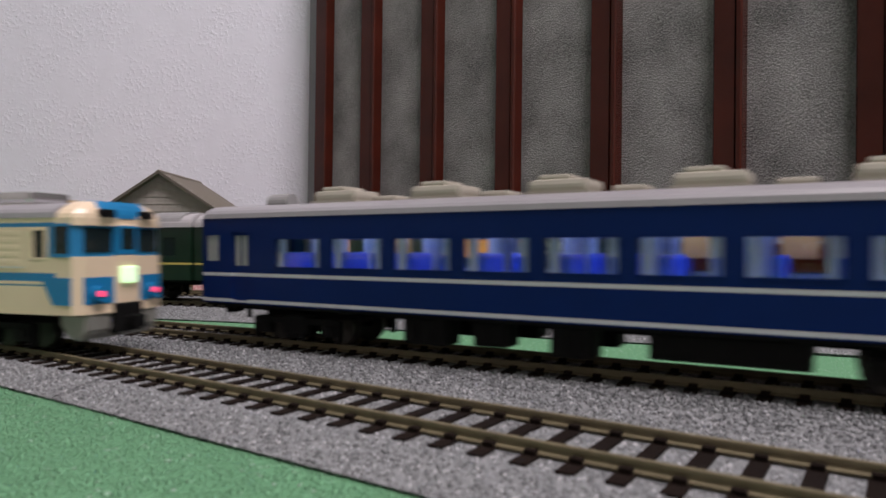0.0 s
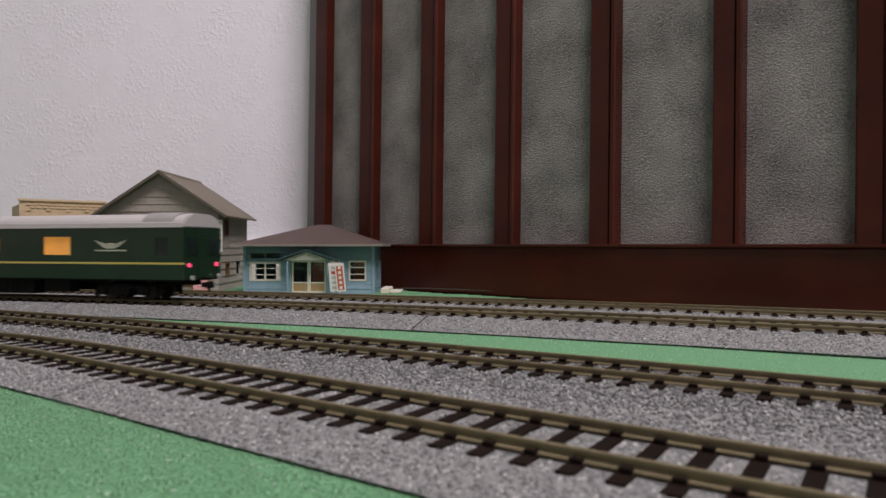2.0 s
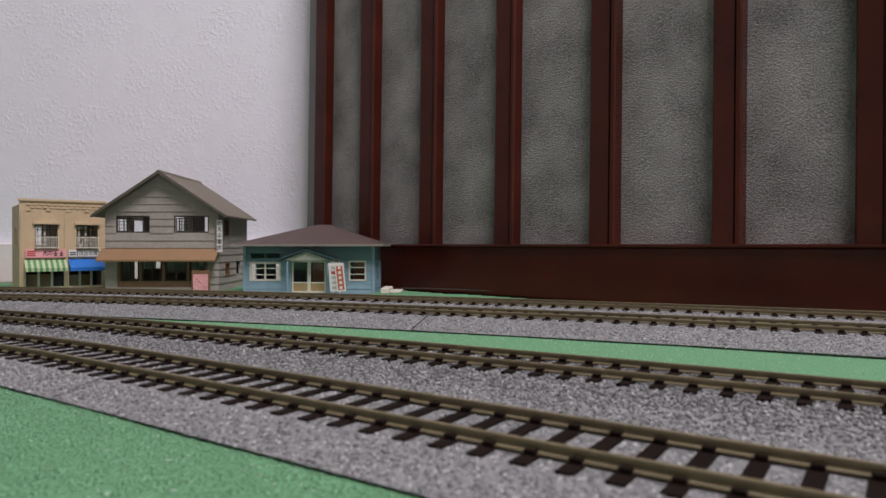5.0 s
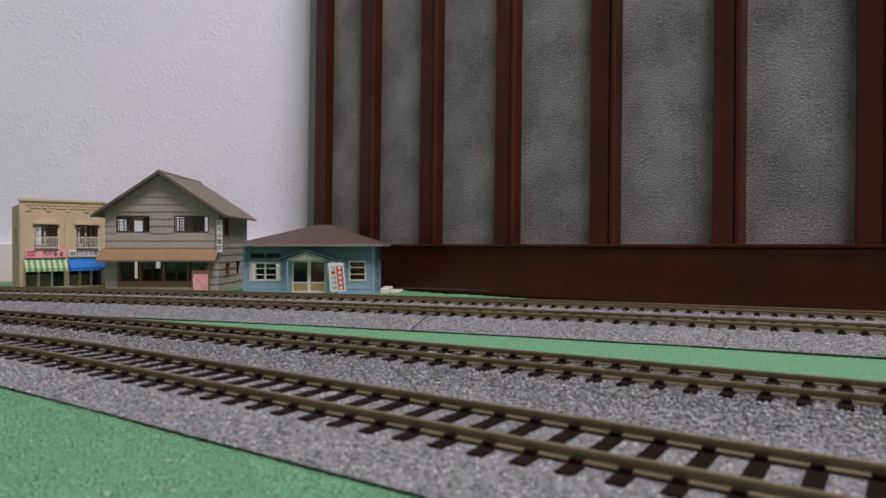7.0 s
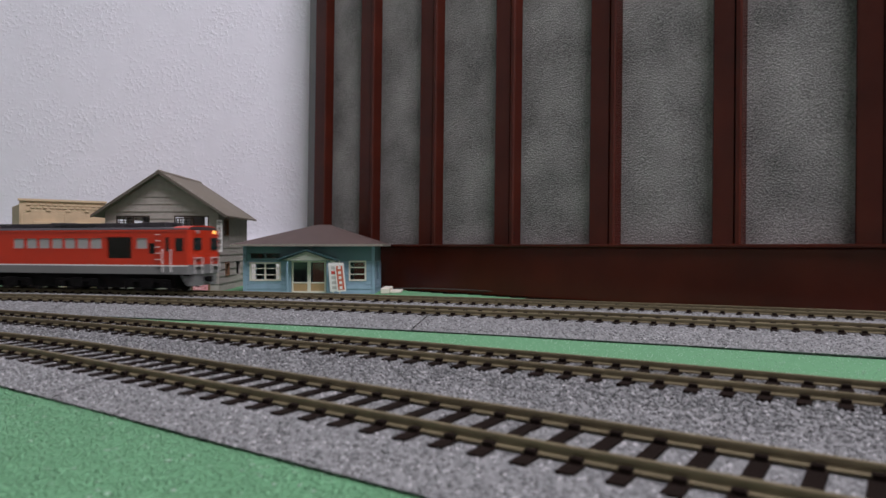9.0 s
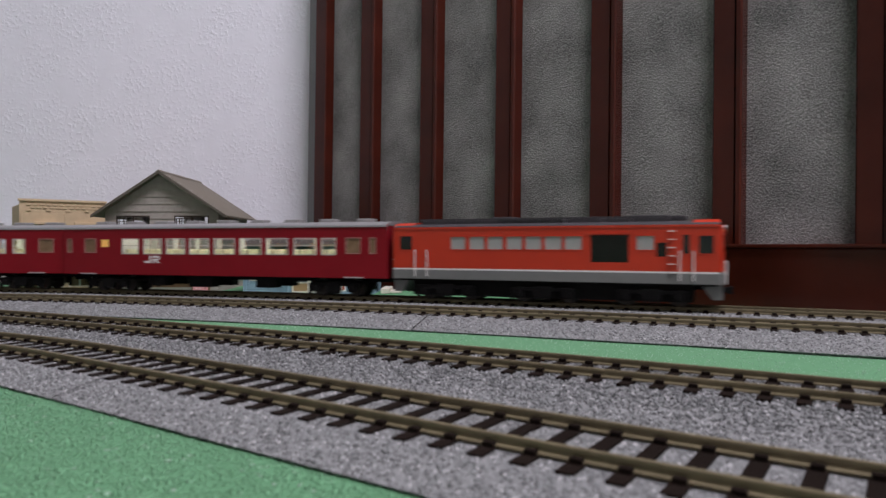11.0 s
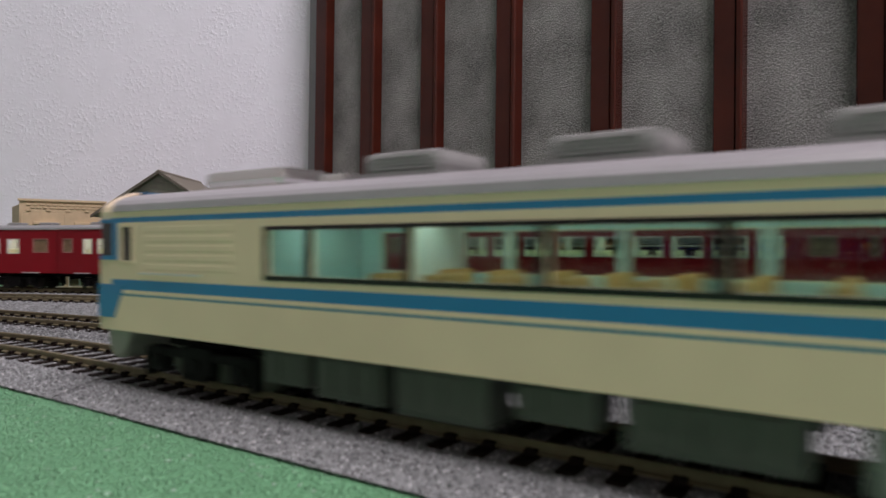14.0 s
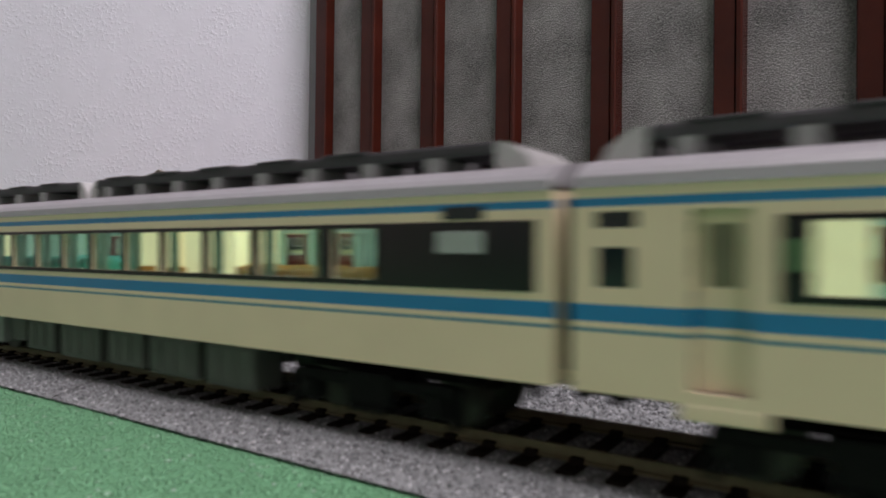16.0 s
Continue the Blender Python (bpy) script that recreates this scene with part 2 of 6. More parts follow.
def build_track(name, line, label, drop=0.0, near=None, half=30.0, ez=1.8, joints=()):
    t = thing(name, label, "track", group="model railway tracks")
    bm = bmesh.new()
    sweep(bm, line, [(-half + 1.6, 0.3), (-half + 1.4, ez - 0.9), (-half, ez), (-17.5, 6.15 - drop), (17.5, 6.15 - drop), (half, 1.8), (half - 1.6, 0.3)], 0, line.total)
    part("roadbed", bm, BALLAST, t, "grey speckled ballast roadbed", smooth=False)
    for side in (-8.7, 8.7):
        bm = bmesh.new()
        prof = [(side + u, RAIL_TOP - h) for u, h in ((-1.1, 2.1), (-1.1, 1.75), (-0.47, 1.55), (-0.47, 0.8), (-0.55, 0.7), (-0.5, 0.08), (-0.3, 0), (0.3, 0), (0.5, 0.08), (0.55, 0.7), (0.47, 0.8), (0.47, 1.55), (1.1, 1.75), (1.1, 2.1))]
        sweep(bm, line, prof, 0, line.total)
        part("rail", bm, RAIL, t, "olive-brown weathered rail")
    bm = bmesh.new()
    box(bm, -1.45, 1.45, -14.8, 14.8, -2.2, 0, 0.0)
    for u in (-8.7, 8.7):
        box(bm, -1.0, 1.0, u - 1.9, u - 0.5, 0, 0.85)
        box(bm, -1.0, 1.0, u + 0.5, u + 1.9, 0, 0.85)
    tie = to_mesh("tie", bm, TIE)
    rest = bmesh.new()
    n = int(line.total / 7.7)
    for i in range(n):
        s = line.total * i / n - line.zero * 1.0
        x, y, a = line.at(s)
        if y > 0 and near[0] < x < near[1]:
            ob = new("tie", tie)
            ob.parent = t
            ob.matrix_local = pose(x * MM, y * MM, (RAIL_TOP - 2.1) * MM, 0, 0, math.degrees(a))
        else:
            m = Matrix.Translation((x, y, RAIL_TOP - 3.1)) @ Matrix.Rotation(a, 4, "Z") @ Matrix.Diagonal((2.9, 29.6, 2.0, 1))
            cube_at(rest, m)
    tagged(part("ties", rest, TIE, t), kind="stuff")
    for s in joints:
        bm = bmesh.new()
        sweep(bm, line, [(-half - 0.5, ez + 0.6), (-17.5, 6.75), (-14.9, 6.75), (-14.9, 6.0), (-17.5, 6.0), (-half, ez)], s, s + 0.5, 0.25, False)
        part("joint", bm, TIE, t, "dark gap where two roadbed sections meet")
    return t


def cube_at(bm, m):
    vs = [bm.verts.new(m @ Vector((x, y, z))) for x in (-.5, .5) for y in (-.5, .5) for z in (-.5, .5)]
    for q in ((0, 1, 3, 2), (4, 6, 7, 5), (0, 4, 5, 1), (2, 3, 7, 6), (0, 2, 6, 4), (1, 5, 7, 3)):
        bm.faces.new([vs[i] for i in q])


# ---- slatted wall ----
def slat_profile(a, b):
    """Plan outline of a slat: a flat board with a raised bead along one edge."""
    w = b - a
    return [(a, 12), (a, -1.5), (a + 1, -2.5), (b - 0.27 * w, -2.5), (b - 0.25 * w, -1.2), (b - 0.2 * w, -1.2), (b - 0.17 * w, -4), (b - 0.05 * w, -4), (b, -3), (b, 12)]


SHADOWGREY = mat("grey_end_shadow", (0.2, 0.2, 0.21), 0.9, var=0.08, scale=300)


def lean_back(bm):
    """The slatted panel leans a few degrees away from the layout."""
    for v in bm.verts:
        v.co.y += LEAN * (v.co.z - 39.6)
    return bm


LEAN = 0.018


def build_slats():
    t = thing("slatted_partition", "tall partition of red-brown lacquered slats over grey carpet panels", "partition", place(0, 562, 1, SLAT_ANG))
    bm = bmesh.new()
    u0, u1 = slat_u(556 - 784), 1250
    box(bm, u0, u1, -7, 34, 0, 37.5, 1.0)
    box(bm, u0, u1, -9, 30, 37.4, 39.6, 0.6)
    part("base_board", bm, LACQUER, t, "deep red-brown lacquered base board with a lip")
    edges = [(557, 581), (637, 667), (743, 779), (876, 918), (1044, 1098), (1261, 1322), (1514, 1592)]
    ends = [(slat_u(a - 784), slat_u(b - 784)) for a, b in edges]
    ends = [(a, a + (b - a) * 0.87) for a, b in ends]
    ends += [(ends[-1][0] + 75 * k, ends[-1][0] + 75 * k + 22) for k in range(1, 7)]
    for a, b in ends:
        bm = bmesh.new()
        prism(bm, slat_profile(a, b), "z", 39.6, 1000)
        lean_back(bm)
        part("slat", bm, LACQUER, t)
    for (_, a), (b, _) in zip(ends, ends[1:]):
        bm = bmesh.new()
        arc = [(a + (b - a) * i / 10, 6.5 - 2.0 * math.sin(math.pi * i / 10)) for i in range(11)]
        prism(bm, arc + [(b, 13.5), (a, 13.5)], "z", 39.6, 1000)
        lean_back(bm)
        part("carpet_panel", bm, CARPET, t)
    bm = bmesh.new()
    box(bm, u0, u1, 13.6, 30, 39.7, 1000)
    lean_back(bm)
    part("backing", bm, LACQUER, t)
    # grey strip paints the soft shadow the partition end throws on the wall
    bm = bmesh.new()
    ue = slat_u(527 - 784)
    prism(bm, [(u0 - 0.2, 3), (u0 - 4, 3.4), (ue + 5, 8), (ue + 1, 12), (ue, 17), (ue, 29), (u0 - 0.2, 29)], "z", 0, 1000)
    lean_back(bm)
    part("shadow_strip", bm, SHADOWGREY, t, "grey strip standing in for the partition's soft shadow on the wall")


# ---- motion ----
def glide(table, t):
    for (t0, s0), (t1, s1) in zip(table, table[1:]):
        if t <= t1:
            return s0 + (s1 - s0) * (t - t0) / (t1 - t0)
    return table[-1][1]


KIHA_S = [(0, -1546), (0.5, -1662), (13.0, 90 - LINE_A.total), (13.2, 54 - LINE_A.total), (13.5, 0 - LINE_A.total), (14, -91 - LINE_A.total), (14.5, -184 - LINE_A.total), (15, -272.5 - LINE_A.total), (15.5, -358 - LINE_A.total), (16, -444.5 - LINE_A.total)]
BLUE_S = [(0, -84.5), (0.5, -14.0), (1.0, 54), (1.5, 121), (16, 2060)]
GREEN_S = [(0, 109), (0.5, 44), (1.0, -18), (1.5, -83), (2.0, -148), (2.5, -213), (3.0, -277), (16, -1903)]
RED_S = [(0, -1690), (8.0, -366), (8.5, -263), (9, -172), (9.2, -136), (11.4, 216), (12.0, 309), (12.5, 389), (13.0, 468), (13.5, 551), (14, 637), (16, 974)]


# ---- vehicle materials ----
CREAM = mat("cream_model_paint", (0.79, 0.64, 0.455), 0.38, var=0.04, scale=90, coat=0.15)
SKYBLUE = mat("bright_blue_model_paint", (0.012, 0.19, 0.42), 0.35, var=0.05, scale=90, coat=0.2)
THINBLUE = mat("pale_blue_line_paint", (0.11, 0.24, 0.31), 0.4, var=0.05, scale=90)
ROOFGREY = mat("satin_grey_roof", (0.28, 0.275, 0.29), 0.42, var=0.06, scale=80)
UNITGREY = mat("matt_grey_roof_unit", (0.27, 0.27, 0.27), 0.55, var=0.1, scale=200)
DARKUNIT = mat("dark_grey_radiator", (0.042, 0.039, 0.045), 0.6, var=0.15, scale=200)
BLACK = mat("black_underframe_plastic", (0.006, 0.006, 0.006), 0.7, var=0.3, scale=200, spec=0.12)
PALEBOX = mat("pale_grey_green_tank_plastic", (0.17, 0.195, 0.175), 0.5, var=0.12, scale=150)
GREYBOX = mat("grey_underfloor_plastic", (0.058, 0.063, 0.055), 0.55, var=0.15, scale=150)
BANDBLACK = mat("gloss_black_window_band", (0.006, 0.006, 0.006), 0.2, var=0.1)
STEEL = mat("dark_wheel_steel", (0.05, 0.045, 0.04), 0.4, metal=0.8, var=0.2)
SILVER = mat("silver_trim", (0.62, 0.62, 0.62), 0.3, metal=0.6, var=0.05)
CHROME = mat("polished_metal_duct", (0.75, 0.75, 0.75), 0.18, metal=0.9, var=0.05)
NAVY = mat("deep_blue_coach_paint", (0.002, 0.016, 0.105), 0.4, var=0.08, scale=90, spec=0.15)
OFFWHITE = mat("off_white_stripe", (0.55, 0.58, 0.6), 0.4, var=0.05)
BEIGEUNIT = mat("beige_grey_cooler", (0.40, 0.375, 0.315), 0.5, var=0.05, scale=120)
GREEN = mat("dark_green_coach_paint", (0.006, 0.026, 0.013), 0.28, var=0.12, scale=90, coat=0.3)
YELLOW = mat("yellow_stripe", (0.55, 0.46, 0.12), 0.4, var=0.05)
MAROON = mat("deep_red_coach_paint", (0.205, 0.006, 0.013), 0.4, var=0.06, scale=90, coat=0.04, spec=0.2)
VERMILION = mat("vermilion_loco_paint", (0.5, 0.033, 0.01), 0.38, var=0.05, scale=90, coat=0.15)
SKIRTGREY = mat("grey_loco_skirt", (0.17, 0.18, 0.175), 0.5, var=0.06)
WHITE = mat("white_marking", (0.75, 0.75, 0.73), 0.45, var=0.03)
TEAL = mat("pale_teal_interior", (0.42, 0.54, 0.51), 0.6, var=0.05)
LINING = mat("cream_interior_lining", (0.72, 0.70, 0.64), 0.6, var=0.04)
BLUELINING = mat("grey_blue_lining", (0.36, 0.41, 0.58), 0.6, var=0.05)
ORANGESEAT = mat("orange_tan_seat", (0.55, 0.26, 0.07), 0.7, var=0.1)
CREAMSEAT = mat("pale_yellow_seat", (0.8, 0.74, 0.52), 0.7, var=0.1)
BLUESEAT = mat("royal_blue_seat", (0.03, 0.10, 0.75), 0.7, var=0.1)
WARM_STRIP = mat("warm_lit_ceiling_strip", (1.0, 0.96, 0.9), 0.5, var=0.01, emit=8.5)
COOL_STRIP = mat("cool_lit_ceiling_strip", (0.72, 0.9, 0.85), 0.5, var=0.01, emit=9.0)
BLUE_STRIP = mat("bluish_lit_ceiling_strip", (0.55, 0.68, 1.0), 0.5, var=0.01, emit=6.5)
# both curtain colours emit, as backlight painted into the cloth
CURTAIN = mat("self_glowing_orange_curtain", (0.62, 0.28, 0.06), 0.7, var=0.12, scale=200, emit=0.5)
DIMCURTAIN = mat("dim_glowing_brown_curtain", (0.22, 0.09, 0.03), 0.7, var=0.2, scale=120, emit=0.4)
GLOWPANEL = mat("self_glowing_pale_yellow_partition", (0.98, 0.79, 0.5), 0.6, var=0.05, emit=0.8)
HEADMARK = mat("lit_train_sign", (0.62, 0.9, 0.55), 0.5, var=0.15, scale=300, emit=1.0)
TAIL = mat("lit_tail_lamp", (0.95, 0.08, 0.2), 0.4, var=0.02, emit=0.8)
LAMPWARM = mat("lit_cab_lamp", (1.0, 0.5, 0.12), 0.4, var=0.02, emit=1.3)
TEALSEAT = mat("teal_green_seat", (0.06, 0.36, 0.31), 0.7, var=0.1)
TEALCURTAIN = mat("pale_teal_curtain", (0.36, 0.52, 0.46), 0.8, var=0.12, scale=300)
GREENSIGN = mat("greenish_sign_window", (0.08, 0.15, 0.07), 0.3, var=0.2, scale=300)
PANE = glass("clear_window_pane")
TINTPANE = glass("greenish_tinted_pane", (0.74, 0.83, 0.79))
DOORPANE = mat("olive_tan_door_glass", (0.2, 0.18, 0.12), 0.2, var=0.1)
GREYPANE = mat("grey_frosted_window", (0.36, 0.38, 0.37), 0.25, var=0.06)
DARKGLASS = mat("dark_cab_glass", (0.012, 0.02, 0.02), 0.08, var=0.1)


def side_panel(bm, x0, x1, rows, holes, y0, y1):
    """A wall along x from y0 (outer) to y1 (inner): rows are (z0, z1, material), holes (xa, xb, za, zb) go through."""
    xs = sorted({x0, x1, *[h[0] for h in holes], *[h[1] for h in holes]})
    zs = sorted({z for r in rows for z in r[:2]} | {z for h in holes for z in h[2:]})

    def solid(i, j):
        if not (0 <= i < len(xs) - 1 and 0 <= j < len(zs) - 1):
            return False
        x, z = (xs[i] + xs[i + 1]) / 2, (zs[j] + zs[j + 1]) / 2
        return not any(h[0] < x < h[1] and h[2] < z < h[3] for h in holes)

    def quad(pts, mi):
        fa = bm.faces.new([bm.verts.new(p) for p in pts])
        fa.material_index = mi
    for i in range(len(xs) - 1):
        for j in range(len(zs) - 1):
            if not solid(i, j):
                continue
            a, b, c, d = xs[i], xs[i + 1], zs[j], zs[j + 1]
            mi = next((r[2] for r in rows if r[0] <= (c + d) / 2 <= r[1]), 0)
            quad([(a, y0, c), (b, y0, c), (b, y0, d), (a, y0, d)], mi)
            quad([(a, y1, c), (a, y1, d), (b, y1, d), (b, y1, c)], mi)
            if not solid(i - 1, j):
                quad([(a, y0, c), (a, y0, d), (a, y1, d), (a, y1, c)], mi)
            if not solid(i + 1, j):
                quad([(b, y0, c), (b, y1, c), (b, y1, d), (b, y0, d)], mi)
            if not solid(i, j - 1):
                quad([(a, y0, c), (a, y1, c), (b, y1, c), (b, y0, c)], mi)
            if not solid(i, j + 1):
                quad([(a, y0, d), (b, y0, d), (b, y1, d), (a, y1, d)], mi)
    return bm


def roof_profile(half, z, rise, n=14, power=2.6):
    pts = []
    for i in range(n + 1):
        a = math.pi * i / n
        c, s = math.cos(a), math.sin(a)
        pts.append((half * math.copysign(abs(c) ** (2 / power), c), z + rise * abs(s) ** (2 / power)))
    return pts


HALF = 17.6
WHEEL_MESH = {}


def wheel_mesh():
    if "w" not in WHEEL_MESH:
        bm = bmesh.new()
        for side in (-1, 1):
            tube(bm, 0, side * 8.3 - (2.2 if side > 0 else 0), 0, 5.2, 2.2, "y", 24)
            tube(bm, 0, side * 8.3 - (2.6 if side > 0 else -2.2), 0, 5.9, 0.5, "y", 24)
        tube(bm, 0, -8.3, 0, 1.0, 16.6, "y", 10)
        WHEEL_MESH["w"] = to_mesh("wheelset", bm, STEEL)
    return WHEEL_MESH["w"]


def bogie(t, x, base=28.0, axles=2, width=14.5):
    key = (base, axles, width)
    if key not in WHEEL_MESH:
        bm = bmesh.new()
        y = 0.0
        for k in range(axles):
            ax = -base / 2 + base * k / (axles - 1)
            box(bm, ax - 2.6, ax + 2.6, y - 1.3, y + 1.3, 3.0, 8.6, 0.5)
            tube(bm, ax, y - 1.9, 5.4, 1.6, 3.8, "y", 12)
        box(bm, -base / 2 - 4, base / 2 + 4, y - 1.0, y + 1.0, 6.4, 8.4, 0.4)
        box(bm, -5, 5, y - 1.4, y + 1.4, 3.4, 9.2, 0.6)
        box(bm, -base / 2 - 4.5, -base / 2 - 3.4, y - 1.2, y + 1.2, 1.6, 8.0)
        box(bm, base / 2 + 3.4, base / 2 + 4.5, y - 1.2, y + 1.2, 1.6, 8.0)
        for k in (-3.0, 0, 3.0):
            tube(bm, k, y - 1.8, 3.0, 1.0, 3.6, "y", 8)
        WHEEL_MESH[key] = to_mesh("side_frame", bm, BLACK)
    bm = bmesh.new()
    box(bm, -6, 6, -width + 1.2, width - 1.2, 6.5, 9.5)
    box(bm, -base / 2 - 4.5, base / 2 + 4.5, -10, 10, 8.0, 9.6)
    b = part("bogie", bm, BLACK, t, at=(x, 0, 0))
    for side in (-1, 1):
        f = new("side_frame", WHEEL_MESH[key])
        f.parent = b
        f.location = (0, side * width * MM, 0)
    for k in range(axles):
        w = new("wheelset", wheel_mesh())
        w.parent = b
        w.location = ((-base / 2 + base * k / (axles - 1)) * MM, 0, 5.25 * MM)
    return b


def coupler(t, x, d):
    bm = bmesh.new()
    box(bm, min(x, x + d * 5), max(x, x + d * 5), -1.5, 1.5, 7.2, 9.8, 0.4)
    box(bm, min(x + d * 3.4, x + d * 6), max(x + d * 3.4, x + d * 6), -2.2, 2.2, 6.6, 10.4, 0.5)
    box(bm, x + d * 1 - 0.5, x + d * 1 + 0.5, 4, 5.2, 4.5, 10)
    part("coupler", bm, BLACK, t)


def underfloor(t, boxes, material=GREYBOX):
    for xa, xb, z0, y in boxes:
        for side in (-1, 1):
            ya, yb = sorted((side * y, side * (y - 8)))
            bm = bmesh.new()
            box(bm, xa, xb, ya, yb, z0, 11.6, 0.5)
            b = part("equipment_box", bm, material, t)
            if xb - xa > 9:
                for k in range(int((xb - xa) / 5)):
                    bm = bmesh.new()
                    ya, yb = sorted((side * (y + 0.3), side * (y - 0.5)))
                    box(bm, xa + 1 + 5 * k, xa + 4.6 + 5 * k, ya, yb, z0 + 1.2, 10.4, 0.2)
                    part("panel", bm, material, b)


def shell(t, L, rows, mats, holes, roof_mat, cornice=40.0, rise=5.0, bottom=12.0, far_holes=None, end_mat=0, end_left=True, end_right=True, x0=None, x1=None):
    """Body walls, end walls, floor and roof of a coach."""
    x0 = -L / 2 if x0 is None else x0
    x1 = L / 2 if x1 is None else x1
    bm = bmesh.new()
    side_panel(bm, x0, x1, rows, holes, -HALF, -HALF + 0.9)
    side_panel(bm, x0, x1, rows, holes if far_holes is None else far_holes, HALF, HALF - 0.9)
    for on, xa, xb in ((end_left, x0 + 0.02, x0 + 1.0), (end_right, x1 - 1.0, x1 - 0.02)):
        if on:
            n0 = len(bm.faces)
            box(bm, xa, xb, -HALF + 0.9, HALF - 0.9, bottom, cornice)
            bm.faces.ensure_lookup_table()
            for fa in bm.faces[n0:]:
                fa.material_index = end_mat
    part("body", bm, mats, t)
    bm = bmesh.new()
    prism(bm, roof_profile(HALF + 0.25, cornice, rise), "x", x0 - 0.1, x1 + 0.1)
    bmesh.ops.bevel(bm, geom=[e for e in bm.edges if abs(e.verts[0].co.x - e.verts[1].co.x) < 1e-4], offset=0.7, segments=2, affect="EDGES")
    part("roof", bm, roof_mat, t, smooth=False)
    bm = bmesh.new()
    box(bm, x0 + 1, x1 - 1, -HALF + 0.9, HALF - 0.9, 11.0, 12.6)
    box(bm, x0 + 3, x1 - 3, -3, 3, 8.5, 11.0)
    part("underframe", bm, BLACK, t)


def panes(t, holes, material=PANE, frame_mat=None, name="window", depth=0.45):
    for xa, xb, za, zb in holes:
        for side in (-1, 1):
            y = side * (HALF - depth)
            bm = bmesh.new()
            box(bm, xa - 0.1, xb + 0.1, y - 0.12, y + 0.12, za - 0.1, zb + 0.1)
            w = part(name, bm, material, t)
            w.visible_shadow = material not in (PANE, TINTPANE)
            if frame_mat:
                bm = bmesh.new()
                ya, yb = sorted((side * (HALF - 0.5), side * (HALF + 0.18)))
                e = 0.42
                box(bm, xa - e, xb + e, ya, yb, za - e, za + 0.12)
                box(bm, xa - e, xb + e, ya, yb, zb - 0.12, zb + e)
                box(bm, xa - e, xa + 0.12, ya, yb, za + 0.12, zb - 0.12)
                box(bm, xb - 0.12, xb + e, ya, yb, za + 0.12, zb - 0.12)
                if frame_mat is SILVER_SASH and xb - xa > 11:
                    zm = za + (zb - za) * 0.55
                    box(bm, xa + 0.12, xb - 0.12, ya, yb - 0.3 if side > 0 else yb, zm - 0.25, zm + 0.25)
                part("frame", bm, frame_mat, w)


SILVER_SASH = mat("silver_window_sash", (0.6, 0.58, 0.55), 0.35, metal=0.4, var=0.05)


def interior(t, x0, x1, lining, strip, seat_mat=None, pitch=13.0, skip=(), holes=(), top=38.5, wall=None, seat_top=26.5):
    bm = bmesh.new()
    box(bm, x0, x1, -HALF + 1.0, HALF - 1.0, 12.7, 14.5)
    box(bm, x0, x1, -HALF + 1.0, HALF - 1.0, top, top + 0.6)
    part("interior", bm, lining, t)
    bm = bmesh.new()
    box(bm, x0 + 2, x1 - 2, -1.6, 1.6, top - 0.7, top - 0.05)
    part("light_strip", bm, strip, t, "glowing interior light strip")
    bm = bmesh.new()
    hs = [(a - 0.2, b + 0.2, c - 0.2, d + 0.2) for a, b, c, d in holes if a > x0 and b < x1]
    for side in (-1, 1):
        side_panel(bm, x0, x1, [(14.5, top, 0)], hs, side * (HALF - 0.95), side * (HALF - 1.3))
    part("side_lining", bm, lining, t)
    if not seat_mat:
        return
    me = None
    x = x0 + 5
    while x < x1 - 5:
        if not any(a < x < b for a, b in skip):
            for side in (-1, 1):
                if me is None:
                    bm = bmesh.new()
                    box(bm, -3.2, 3.2, -5.8, 5.8, 0, 5.2, 0.8)
                    box(bm, 2.2, 4.4, -5.8, 5.8, 4, seat_top - 14.5, 0.8)
                    me = to_mesh("seat", bm, seat_mat)
                s = new("seat", me)
                s.parent = t
                s.location = (x * MM, side * 10.4 * MM, 14.5 * MM)
        x += pitch


def wall_across(t, x, material, name="partition", z1=38.4, y0=-16.5, y1=16.5):
    bm = bmesh.new()
    box(bm, x - 0.4, x + 0.4, y0, y1, 14.5, z1)
    part(name, bm, material, t)


def side_strip(bm, xa, xb, za, zb, proud=0.14):
    """A thin applied band on both sides."""
    box(bm, xa, xb, -HALF - proud, -HALF + 0.3, za, zb)
    box(bm, xa, xb, HALF - 0.3, HALF + proud, za, zb)


def rooftop(t, name, xa, xb, z0, z1, half, material, bevel=1.2, louvers=0, label=""):
    bm = bmesh.new()
    box(bm, xa, xb, -half, half, z0, z1, bevel)
    box(bm, xa - 0.5, xb + 0.5, -half - 0.5, half + 0.5, z0 - 1.5, z0 + 0.6)
    unit = part(name, bm, material, t, label)
    for k in range(louvers):
        z = z0 + 1.2 + k * (z1 - z0 - 2.0) / max(1, louvers)
        bm = bmesh.new()
        box(bm, xa + 2.5, xb - 2.5, -half - 0.25, half + 0.25, z, z + 0.35)
        part("louvre", bm, material, unit)
    return unit


# ---- cream and blue diesel set ----
K_ROWS = [(11.3, 19.5, 0), (19.5, 20.05, 2), (20.05, 20.9, 0), (20.9, 23.3, 1), (23.3, 36.5, 0), (36.5, 37.7, 1), (37.7, 39.1, 0)]
K_DOOR = [(12.8, 19.5, 0), (19.5, 20.05, 2), (20.05, 20.9, 0), (20.9, 23.3, 1), (23.3, 35.8, 0)]
K_GROUP = "cars of the cream diesel train"


